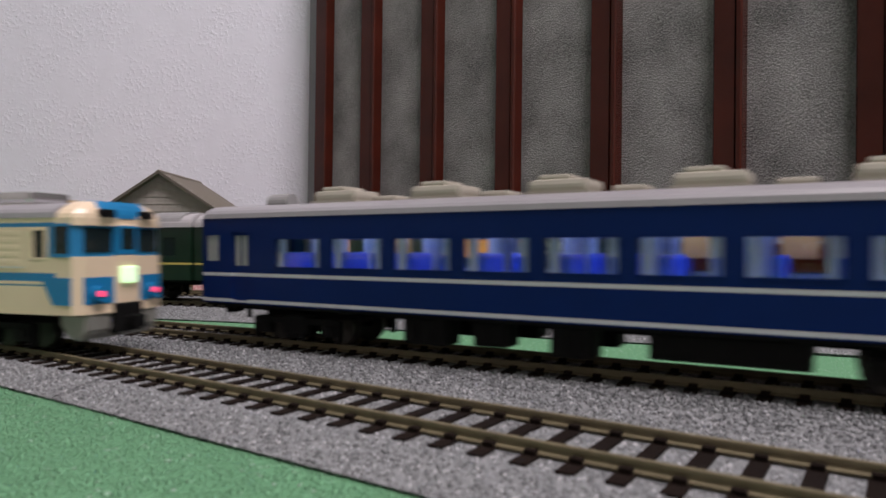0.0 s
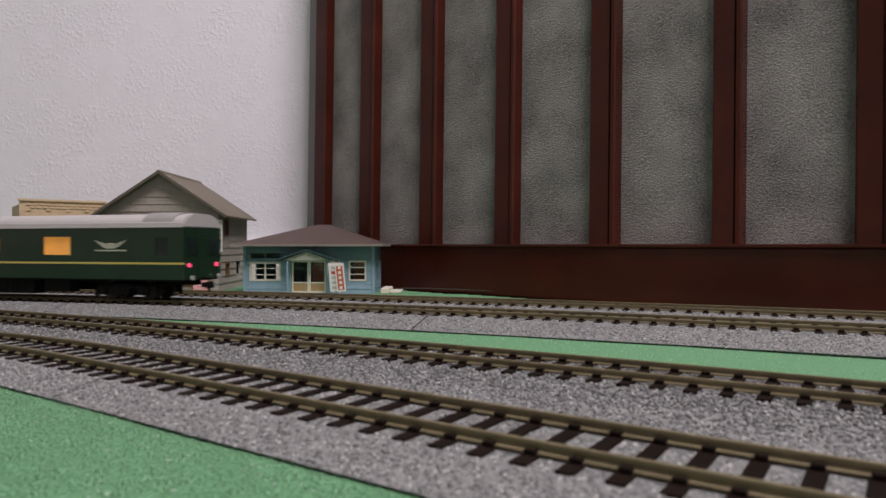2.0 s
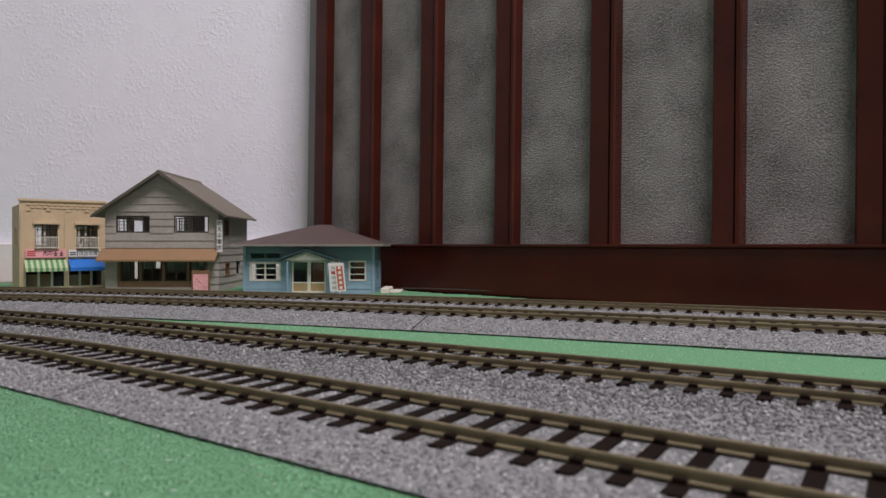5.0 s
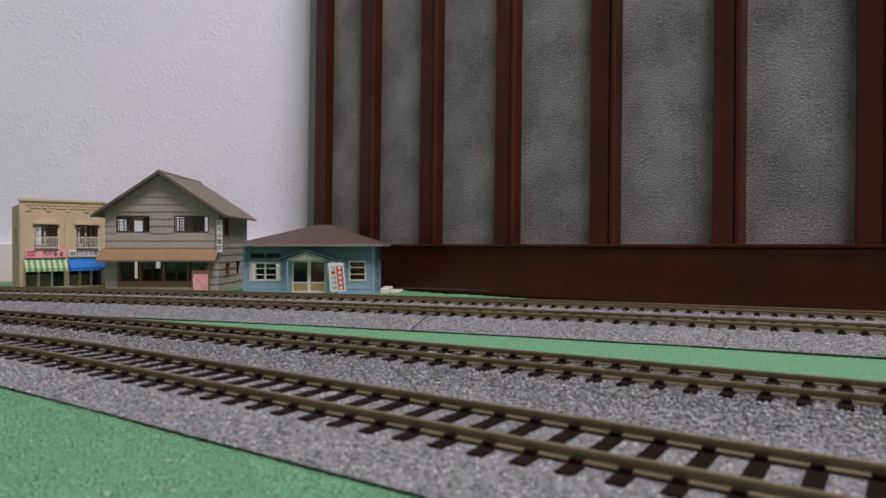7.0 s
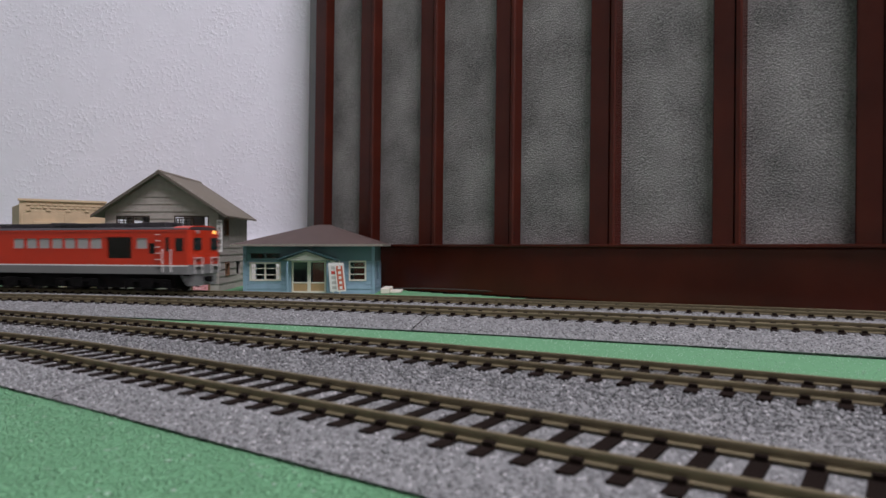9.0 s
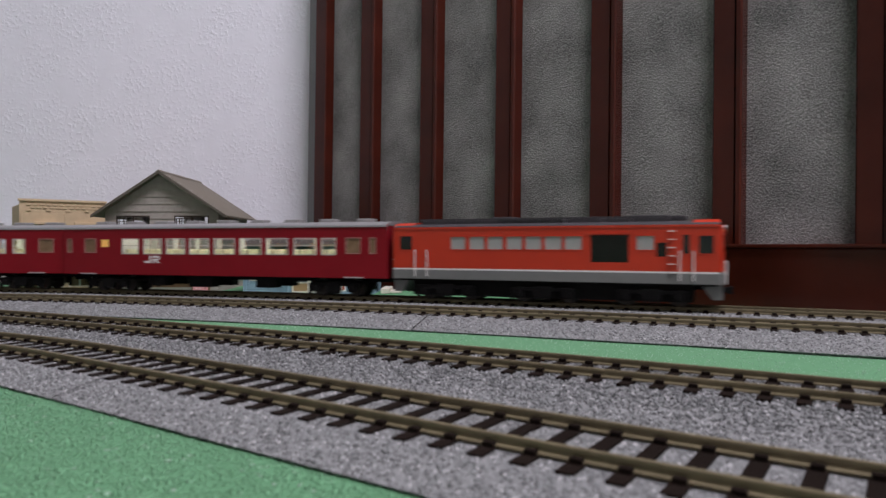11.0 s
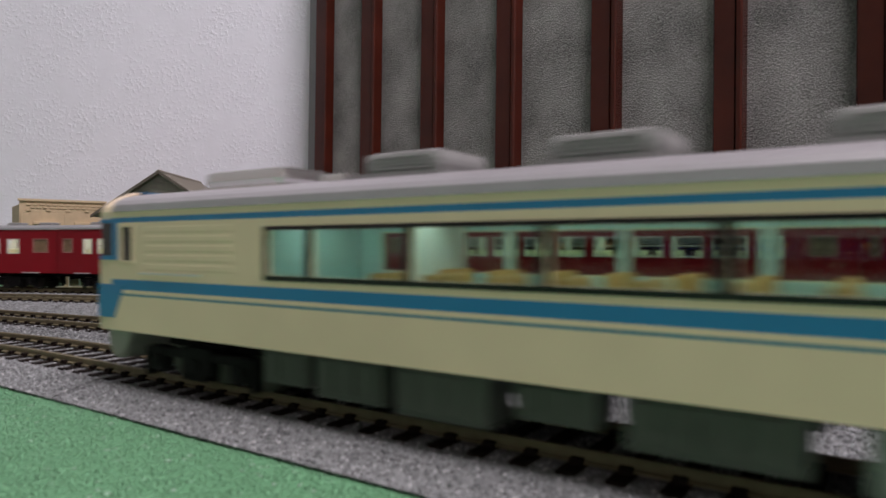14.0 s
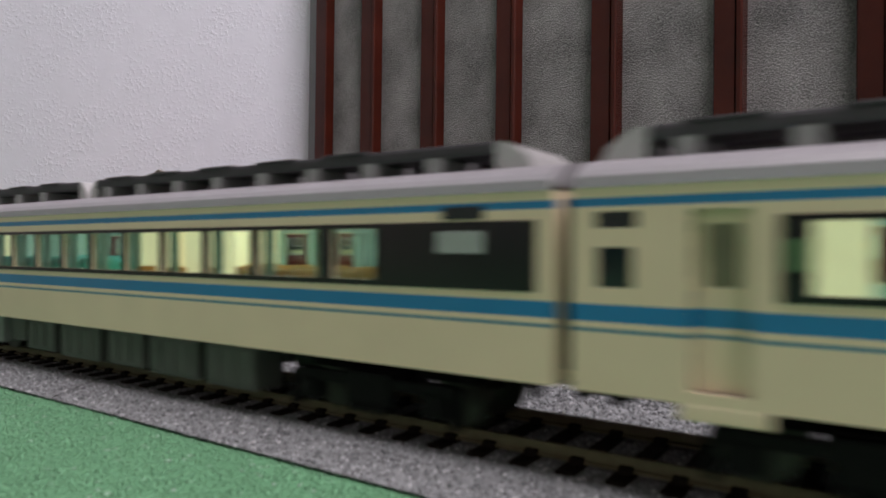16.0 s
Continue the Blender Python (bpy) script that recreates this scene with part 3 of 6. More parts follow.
def diesel_band(t, xa, xb, holes, za=24.5, zb=34.9):
    """The glossy black window band, with the window openings cut through it."""
    bm = bmesh.new()
    part("window_band", side_panel(bm, xa, xb, [(za, zb, 0)], holes, -HALF - 0.16, -HALF - 0.01), BANDBLACK, t, "glossy black window band")
    bm = bmesh.new()
    part("window_band", side_panel(bm, xa, xb, [(za, zb, 0)], holes, HALF + 0.16, HALF + 0.01), BANDBLACK, t, "glossy black window band")


def bellows(t, x):
    """Ribbed black bellows on a car end, from x, added to darken the gap."""
    bm = bmesh.new()
    fold = [(x + 0.21 * k, 13.5 - 0.5 * (k % 2)) for k in range(7)]
    prism(bm, fold + [(u, -v) for u, v in fold[::-1]], "z", 13, 38)
    part("gap_bellows", bm, BLACK, t, "black ribbed bellows added to darken the gap between cars")


def diesel_cab_car():
    L = 241.0
    t = thing("diesel_railcar", "cream model diesel railcar with blue stripes and driving cab", "railcar", group=K_GROUP)
    r = L / 2
    us = [(63.6, 73.4), (75.4, 96.2), (98.0, 120.2), (122.0, 144.4), (146.6, 169.0), (171.2, 193.4), (195.6, 219.0)]
    holes = [(a - r, b - r, 25.5, 34.1) for a, b in us]
    door = (r - 12.6, r - 6.2, 12.8, 35.8)
    nose = -r + 9.0
    cabwin = (nose + 4.0, nose + 8.6, 27.6, 35.6)
    shell(t, L, K_ROWS, [CREAM, SKYBLUE, THINBLUE], holes + [door, cabwin], ROOFGREY, 39.1, 5.0, bottom=11.3, end_left=False, x0=nose)
    diesel_band(t, 62.2 - r, 226 - r, holes)
    panes(t, holes, TINTPANE)
    panes(t, [cabwin], DARKGLASS, CREAM)
    for side in (-1, 1):
        bm = bmesh.new()
        y = side * (HALF - 1.9)
        side_panel(bm, door[0], door[1], K_DOOR, [(door[0] + 1.4, door[1] - 1.4, 26, 34)], y - 0.3, y + 0.3)
        d = part("door", bm, [CREAM, SKYBLUE, THINBLUE], t, "cream folding passenger door")
        bm = bmesh.new()
        box(bm, door[0] + 1.4, door[1] - 1.4, y - 0.1, y + 0.1, 26, 34)
        part("pane", bm, DOORPANE, d)
    # cab: nose in three storeys with rounded corners
    plan = [(nose, -HALF), (nose - 5.6, -HALF + 0.3), (nose - 7.6, -HALF + 3.2), (nose - 8.8, -4.2), (nose - 8.8, 4.2), (nose - 7.6, HALF - 3.2), (nose - 5.6, HALF - 0.3), (nose, HALF)]
    bm = bmesh.new()
    prism(bm, plan, "z", 11.3, 28)
    part("cab_front", bm, CREAM, t, "cream cab front")
    back = [(nose + (x - nose) * 0.86, y * 0.995) for x, y in plan]
    bm = bmesh.new()
    prism(bm, back, "z", 28, 36.9)
    part("cab_window_surround", bm, SKYBLUE, t, "bright blue windscreen surround")
    bm = bmesh.new()
    brow = [(36.9, 0.98, 0.99), (39.1, 0.98, 0.99)] + [(39.1 + 1.25 * i, 0.98 - 0.32 * (i / 4) ** 2, 0.99 - 0.36 * (i / 4) ** 2) for i in range(1, 5)]
    loft(bm, [[(nose + (x - nose) * kx, y * ky, z) for x, y in plan] for z, kx, ky in brow])
    part("cab_brow", bm, CREAM, t, "cream rounded brow above the windscreen")
    bm = bmesh.new()
    cap = [(39.2 + 1.28 * i, 1.0 - 0.3 * (i / 4) ** 2, 0.72 - 0.16 * (i / 4) ** 2) for i in range(5)]
    loft(bm, [[(nose + (x - nose) * kx, y * ky, z) for x, y in plan] for z, kx, ky in cap])
    part("cab_roof", bm, SKYBLUE, t, "bright blue cab roof front")
    for ya, yb in ((-14.0, -4.9), (4.9, 14.0)):
        bm = bmesh.new()
        xg = nose - 7.55 if ya > 0 else nose - 7.55
        prism(bm, [(nose - 7.75, -4.9), (nose - 6.95, -14.2), (nose - 6.2, -14.2), (nose - 6.9, -4.9)] if ya < 0 else [(nose - 7.75, 4.9), (nose - 6.9, 4.9), (nose - 6.2, 14.2), (nose - 6.95, 14.2)], "z", 29.2, 36.2)
        part("windscreen", bm, DARKGLASS, t, "dark windscreen pane")
    bm = bmesh.new()
    box(bm, nose - 8.95, nose - 6, -4.0, 4.0, 13.5, 37.6, 0.4)
    g = part("gangway_door", bm, CREAM, t, "cream gangway door in the cab front")
    bm = bmesh.new()
    box(bm, nose - 9.05, nose - 7, -4.1, 4.1, 28.2, 37.2, 0.4)
    part("door_panel", bm, SKYBLUE, g, "bright blue upper door panel")
    bm = bmesh.new()
    box(bm, nose - 9.15, nose - 8.9, -2.7, 2.7, 30, 36.4, 0.1)
    part("pane", bm, DARKGLASS, g)
    bm = bmesh.new()
    box(bm, nose - 9.9, nose - 8.9, -3.1, 3.1, 19.9, 25.0, 0.6)
    part("headmark", bm, HEADMARK, t, "glowing greenish-white train sign")
    for side in (-1, 1):
        bm = bmesh.new()
        y0 = side * (HALF + 0.15)
        # side window strip of the cab
        ya, yb = sorted((y0, side * (HALF - 0.4)))
        box(bm, nose - 4.2, nose + 0.6, ya, yb, 28.8, 36.6, 0.2)
        part("cab_side_window", bm, DARKGLASS, t, "dark cab side window")
        bm = bmesh.new()
        prism(bm, [(nose - 4.8, 27.8), (nose + 2.6, 27.8), (nose + 2.6, 37.4), (nose - 4.8, 37.4), (nose - 4.8, 36.6), (nose + 0.6, 36.6), (nose + 0.6, 28.8), (nose - 4.8, 28.8)], "y", ya, yb)
        part("cab_side_trim", bm, SKYBLUE, t, "bright blue cab window trim")
        bm = bmesh.new()
        prism(bm, [(nose - 5.4, 14.2), (nose + 1.0, 14.2), (nose + 5.4, 22.0), (nose - 5.4, 22.0)], "y", ya, yb)
        yc, yd = sorted((side * 5.2, side * 14.9))
        prism(bm, [(nose - 8.9, yc), (nose - 6.0, yc), (nose - 6.0, yd), (nose - 7.6, yd)] if side > 0 else [(nose - 7.6, yc), (nose - 6.0, yc), (nose - 6.0, yd), (nose - 8.9, yd)], "z", 14.2, 22.0)
        part("blue_wedge", bm, SKYBLUE, t, "blue wedge panel at the cab corner")
        bm = bmesh.new()
        tube(bm, nose - 9.6, side * 10.8, 17.2, 2.3, 2.6, "x", 20)
        c = part("lamp_case", bm, SKYBLUE, t, "blue lamp housing", smooth=False)
        bm = bmesh.new()
        box(bm, nose - 9.9, nose - 9.5, side * 10.8 - 1.35, side * 10.8 + 1.35, 16.4, 18.0, 0.3)
        part("lamp_lens", bm, TAIL, c, "glowing pink-red tail lamp")
        for k in (0, 1):
            bm = bmesh.new()
            tube(bm, nose - 9.4, side * (6.2 + 2.8 * k), 40.6, 1.25, 3.4, "x", 16)
            part("headlamp", bm, BLACK, t, "small dark roof headlamp")
        # side louvres behind the cab
        bm = bmesh.new()
        for k in range(5):
            box(bm, nose + 14, nose + 44, *sorted((side * (HALF + 0.06), side * (HALF - 0.4))), 25.6 + 2.1 * k, 27.1 + 2.1 * k, 0.2)
        part("louvre_panel", bm, CREAM, t, "cream louvred engine-room panel")
        bm = bmesh.new()
        box(bm, nose + 12, nose + 34, min(y0, side * (HALF + 0.32)), max(y0, side * (HALF + 0.32)), 24.7, 25.05)
        part("rain_ledge", bm, OFFWHITE, t)
    bm = bmesh.new()
    prism(bm, [(nose + 3.0, 11.3), (nose - 8.0, 11.3), (nose - 7.4, 6.0), (nose - 4.4, 3.2), (nose - 0.6, 4.4), (nose + 1.6, 8.0)], "y", -14.2, 14.2)
    bmesh.ops.bevel(bm, geom=list(bm.edges), offset=0.7, segments=2, affect="EDGES")
    part("plough_skirt", bm, SKIRTCREAM, t, "greyish cream front skirt")
    bm = bmesh.new()
    box(bm, nose - 9.6, nose - 6, -5.4, 5.4, 5.2, 14.0, 0.6)
    part("coupler_pocket", bm, BLACK, t, "black coupler pocket in the front")
    coupler(t, nose - 8, -1)
    coupler(t, r, 1)
    bellows(t, r)
    interior(t, nose + 48, r - 16, TEAL, COOL_STRIP, ORANGESEAT, 11.5, skip=((nose + 48, nose + 68),), holes=holes, top=37.6)
    wall_across(t, nose + 47.5, TEAL, z1=37.5)
    wall_across(t, r - 155, LINING, z1=37.5, y0=-2, y1=16.5)
    wall_across(t, r - 16, BANDBLACK, z1=37.5)
    for side in (-1, 1):
        bm = bmesh.new()
        box(bm, r - 19.5, r - 0.6, *sorted((side * (HALF - 1.2), side * (HALF + 0.05))), 9.2, 11.4, 0.3)
        part("door_step", bm, CREAM, t)
        bm = bmesh.new()
        box(bm, r - 21.5, r - 16.5, *sorted((side * (HALF + 0.1), side * (HALF + 0.3))), 29.2, 32.6, 0.1)
        part("band_window", bm, GREYPANE, t, "small grey window in the black band")
    rooftop(t, "exhaust_housing", -r + 30, -r + 56, 43.6, 48.2, 7.5, CHROME, 2.0, label="polished grey engine-room duct")
    rooftop(t, "roof_cap", -r + 64, -r + 71, 43.4, 46.0, 4, CHROME, 0.8)
    for u in (-32.5, 5.5, 44, 83.5):
        rooftop(t, "air_conditioner", u - 9, u + 9, 44.0, 48.6, 8, UNITGREY, 1.8, 4, "grey louvred air-conditioner box")
    rooftop(t, "vent", r - 20, r - 12, 43.4, 45.8, 5, ROOFGREY)
    rooftop(t, "vent", r - 10.5, r - 4, 43.4, 45.4, 4, ROOFGREY)
    underfloor(t, [(-60, -48, 4.5, 16), (-46, -30, 3.4, 16), (-27, -9, 2.9, 16.4), (-5, 8, 5.2, 15.5), (12, 34, 3.6, 16.2)])
    underfloor(t, [(40, 55, 3.2, 16.6)], PALEBOX)
    bogie(t, -82, axles=3)
    bogie(t, 82)
    return t, L


SKIRTCREAM = mat("grey_cream_skirt", (0.27, 0.27, 0.24), 0.5, var=0.08)


def diesel_middle_car():
    L = 232.0
    t = thing("diesel_railcar", "cream blue-striped model diesel railcar with dark roof radiators", "railcar", group=K_GROUP)
    r = L / 2
    us = [(29.5, 38.6), (45, 56.6), (58, 69.8), (71.2, 83.0), (84.4, 96.2), (97.8, 109.8), (111.4, 123.8), (125.4, 138.2), (139.8, 153.0), (154.6, 168.2), (170, 186.6), (189.6, 199.6)]
    holes = [(a - r, b - r, 25.5, 34.1) for a, b in us]
    door = (-r + 16, -r + 23, 12.8, 35.8)
    small = [(-r + 3.4, -r + 9.2, 33.6, 35.8), (-r + 3.6, -r + 8.6, 25.6, 31.0)]
    shell(t, L, K_ROWS, [CREAM, SKYBLUE, THINBLUE], holes + [door] + small, ROOFGREY, 39.1, 5.0, bottom=11.3)
    diesel_band(t, -r + 26, r - 2.8, holes)
    panes(t, holes, TINTPANE)
    panes(t, small, DARKGLASS)
    for side in (-1, 1):
        y = side * (HALF - 1.9)
        bm = bmesh.new()
        side_panel(bm, door[0], door[1], K_DOOR, [(door[0] + 1.5, door[1] - 1.5, 26, 34)], y - 0.3, y + 0.3)
        d = part("door", bm, [CREAM, SKYBLUE, THINBLUE], t, "cream folding passenger door")
        bm = bmesh.new()
        box(bm, door[0] + 1.5, door[1] - 1.5, y - 0.1, y + 0.1, 26, 34)
        part("pane", bm, DOORPANE, d)
        ya, yb = sorted((side * (HALF + 0.1), side * (HALF + 0.3)))
        bm = bmesh.new()
        box(bm, r - 20, r - 11.5, ya, yb, 30.0, 33.4, 0.1)
        part("band_window", bm, GREYPANE, t, "small grey window in the black band")
        bm = bmesh.new()
        box(bm, r - 19, r - 11.5, min(side * HALF, side * (HALF + 0.25)), max(side * HALF, side * (HALF + 0.25)), 35.2, 37.2, 0.1)
        part("destination_board", bm, DARKGLASS, t, "dark destination board")
    interior(t, -r + 28, r - 30, TEAL, COOL_STRIP, ORANGESEAT, 11.5, skip=((-r, r - 118),), holes=holes, top=37.6)
    for i in range(5):
        for side in (-1, 1):
            bm = bmesh.new()
            x = r - 132 - i * 14.0
            box(bm, x - 3.0, x + 3.0, side * 10.4 - 5.6, side * 10.4 + 5.6, 14.5, 20.2, 0.8)
            box(bm, x + 2.0, x + 4.4, side * 10.4 - 5.6, side * 10.4 + 5.6, 18.5, 28.2, 0.8)
            if i < 4:
                part("seat", bm, TEALSEAT, t, "teal green seat")
    for xa, xb, _, _ in holes[1:11]:
        for x, d in ((xa, 1), (xb, -1)):
            bm = bmesh.new()
            for i in range(3):
                tube(bm, x + d * (0.5 + i * 0.8), -HALF + 2.0, 25.0, 0.5 + 0.06 * (i % 2), 9.6, "z", 8)
                tube(bm, x + d * (0.5 + i * 0.8), HALF - 2.0, 25.0, 0.5, 9.6, "z", 8)
            part("curtain", bm, TEALCURTAIN, t, "pale teal gathered curtain")
    for side in (-1, 1):
        bm = bmesh.new()
        box(bm, -r + 26.6, -r + 29.2, *sorted((side * (HALF + 0.1), side * (HALF + 0.3))), 28.2, 32.0, 0.1)
        part("band_sign", bm, GREENSIGN, t, "small greenish sign window")
        bm = bmesh.new()
        box(bm, -r + 14.5, -r + 25.2, *sorted((side * (HALF - 1.2), side * (HALF + 0.05))), 9.2, 11.4, 0.3)
        part("door_step", bm, CREAM, t)
    wall_across(t, -r + 27.5, TEAL, z1=37.5)
    wall_across(t, r - 29.5, BANDBLACK, z1=37.5)
    # these walls emit by themselves, in place of lamps in the compartments
    wall_across(t, 138.9 - r, GLOWPANEL, "glowing_partition", z1=37.5, y0=-12.8)
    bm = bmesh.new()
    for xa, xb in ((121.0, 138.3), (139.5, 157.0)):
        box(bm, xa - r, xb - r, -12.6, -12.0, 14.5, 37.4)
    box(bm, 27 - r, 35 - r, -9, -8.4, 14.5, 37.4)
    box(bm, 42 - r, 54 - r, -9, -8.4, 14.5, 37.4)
    part("glowing_partition", bm, GLOWPANEL, t, "pale yellow compartment wall with lamplight put in as its own glow")
    # long radiators on the roof, in two lengths with sloping end cowls
    for xa, xb in ((-r + 8, -r + 90), (-r + 99, r - 14)):
        for side in (-1, 1):
            bm = bmesh.new()
            box(bm, xa, xb, side * 5.4 - 4.6, side * 5.4 + 4.6, 46.0, 48.3, 0.7)
            rad = part("radiator", bm, DARKUNIT, t, "long dark grey roof radiator")
            for k in range(int((xb - xa - 6) / 19)):
                x = xa + 5 + k * 19
                bm = bmesh.new()
                box(bm, x, x + 11, side * 5.4 - 4.8, side * 5.4 + 4.8, 48.0, 48.6, 0.2)
                part("grille", bm, DARKUNIT, rad)
        for k in range(int((xb - xa) / 14.5)):
            x = xa + 4 + k * 14.5
            bm = bmesh.new()
            box(bm, x, x + 3.2, -10.3, 10.3, 42.6, 46.2)
            part("radiator_foot", bm, UNITGREY, t)
        for x, d in ((xa, -1), (xb, 1)):
            bm = bmesh.new()
            run = 7.0 if abs(x) > 60 else 4.0
            prism(bm, [(x, 43.2), (x, 48.4), (x + d * run * 0.35, 47.8), (x + d * run * 0.8, 45.8), (x + d * run, 43.2)], "y", -9.5, 9.5)
            part("radiator_cowl", bm, SILVERGREY, t, "silver-grey radiator end cowl")
    underfloor(t, [(-66, -54, 3.6, 16.4)], PALEBOX)
    underfloor(t, [(-52, -44, 4.6, 15), (-40, -26, 3.2, 16.2), (-22, -4, 2.8, 16.5), (0, 14, 3.0, 16.5), (17, 34, 2.6, 16.6), (37, 52, 2.4, 16.6)])
    bogie(t, -80)
    bogie(t, 80)
    coupler(t, -r, -1)
    coupler(t, r, 1)
    bellows(t, r)
    bellows(t, -r - 1.3)
    return t, L


SILVERGREY = mat("silver_grey_cowl", (0.5, 0.5, 0.5), 0.35, metal=0.3, var=0.06)


# ---- blue coaches ----
def blue_coach(first=True):
    L = 250.0
    t = thing("passenger_coach", "dark blue model coach with two white stripes and lit windows", "coach", group="cars of the blue train")
    r = L / 2
    holes = [(-r + 33.4 + 22.8 * k, -r + 51.8 + 22.8 * k, 24.3, 33.2) for k in range(8)]
    ends = [(-r + 2.0, -r + 7.8, 26.0, 34.6), (r - 12, r - 5, 26, 34)]
    door = (-r + 14.4, -r + 21.6, 13, 35.6)
    rows = [(12, 12.4, 0), (12.4, 13.5, 1), (13.5, 21.0, 0), (21.0, 22.1, 1), (22.1, 40.2, 0)]
    shell(t, L, rows, [NAVY, OFFWHITE], holes + ends + [door], ROOFGREY, 40.2, 4.9)
    panes(t, holes, PANE, NAVY)
    panes(t, ends, GREYPANE)
    for side in (-1, 1):
        y = side * (HALF - 0.8)
        bm = bmesh.new()
        side_panel(bm, door[0], door[1], [(13, 21.0, 0), (21.0, 22.1, 1), (22.1, 35.6, 0)], [(door[0] + 0.7, door[0] + 3.3, 24.5, 34.4), (door[1] - 3.3, door[1] - 0.7, 24.5, 34.4)], y - 0.3, y + 0.3)
        d = part("door", bm, [NAVY, OFFWHITE], t, "dark blue folding door")
        for xa in (door[0] + 0.7, door[1] - 3.3):
            bm = bmesh.new()
            box(bm, xa, xa + 2.6, y - 0.1, y + 0.1, 24.5, 34.4)
            part("pane", bm, GREYPANE, d)
    interior(t, -r + 28, r - 22, BLUELINING, BLUE_STRIP, BLUESEAT, 11.65, holes=holes, seat_top=29.0)
    for k in range(8):
        wall_across(t, -r + 31.2 + 22.8 * k, BLUELINING, y0=2, y1=16.5)
    bm = bmesh.new()
    for k in (1, 3, 5, 6):
        box(bm, -r + 39 + 22.8 * k, -r + 47 + 22.8 * k, 5.5, 6.5, 28.0, 36, 0.3)
    part("curtain", bm, TANCURTAIN, t, "orange folded curtain inside")
    for k in range(8):
        for xa in (-r + 33.7 + 22.8 * k, -r + 48.7 + 22.8 * k):
            bm = bmesh.new()
            for i in range(3):
                tube(bm, xa + 0.5 + i * 0.9, -HALF + 1.9, 23.4, 0.5, 10.4, "z", 8)
                tube(bm, xa + 0.5 + i * 0.9, HALF - 1.9, 23.4, 0.5, 10.4, "z", 8)
            part("curtain", bm, PALECURTAIN, t, "pale blue gathered curtain")
    for k in range(5):
        xa = -r + 40 + 37.6 * k
        ac = rooftop(t, "air_conditioner", xa, xa + 17, 45.0, 48.8, 7.0, BEIGEUNIT, 1.5, label="beige-grey roof air conditioner")
        bm = bmesh.new()
        box(bm, xa + 2.5, xa + 11.5, -5.4, 5.4, 48.4, 50.2, 0.8)
        part("cooler_lid", bm, BEIGEUNIT, ac)
        rooftop(t, "vent", xa + 22.5, xa + 31, 44.6, 46.6, 5, BEIGEUNIT, 0.8, label="low beige roof vent")
    bm = bmesh.new()
    tube(bm, -r + 20.5, -5, 45.4, 3.2, 9, "x", 18)
    part("roof_tank", bm, UNITGREY, t, "round grey roof tank")
    underfloor(t, [(-44, -30, 3.4, 15.5), (-22, -12, 4.2, 15), (0, 11, 3.2, 15.5), (24, 58, 4.4, 14)], BLACK)
    bogie(t, -r + 40, 26)
    bogie(t, r - 40, 26)
    coupler(t, -r, -1)
    coupler(t, r, 1)
    return t, L


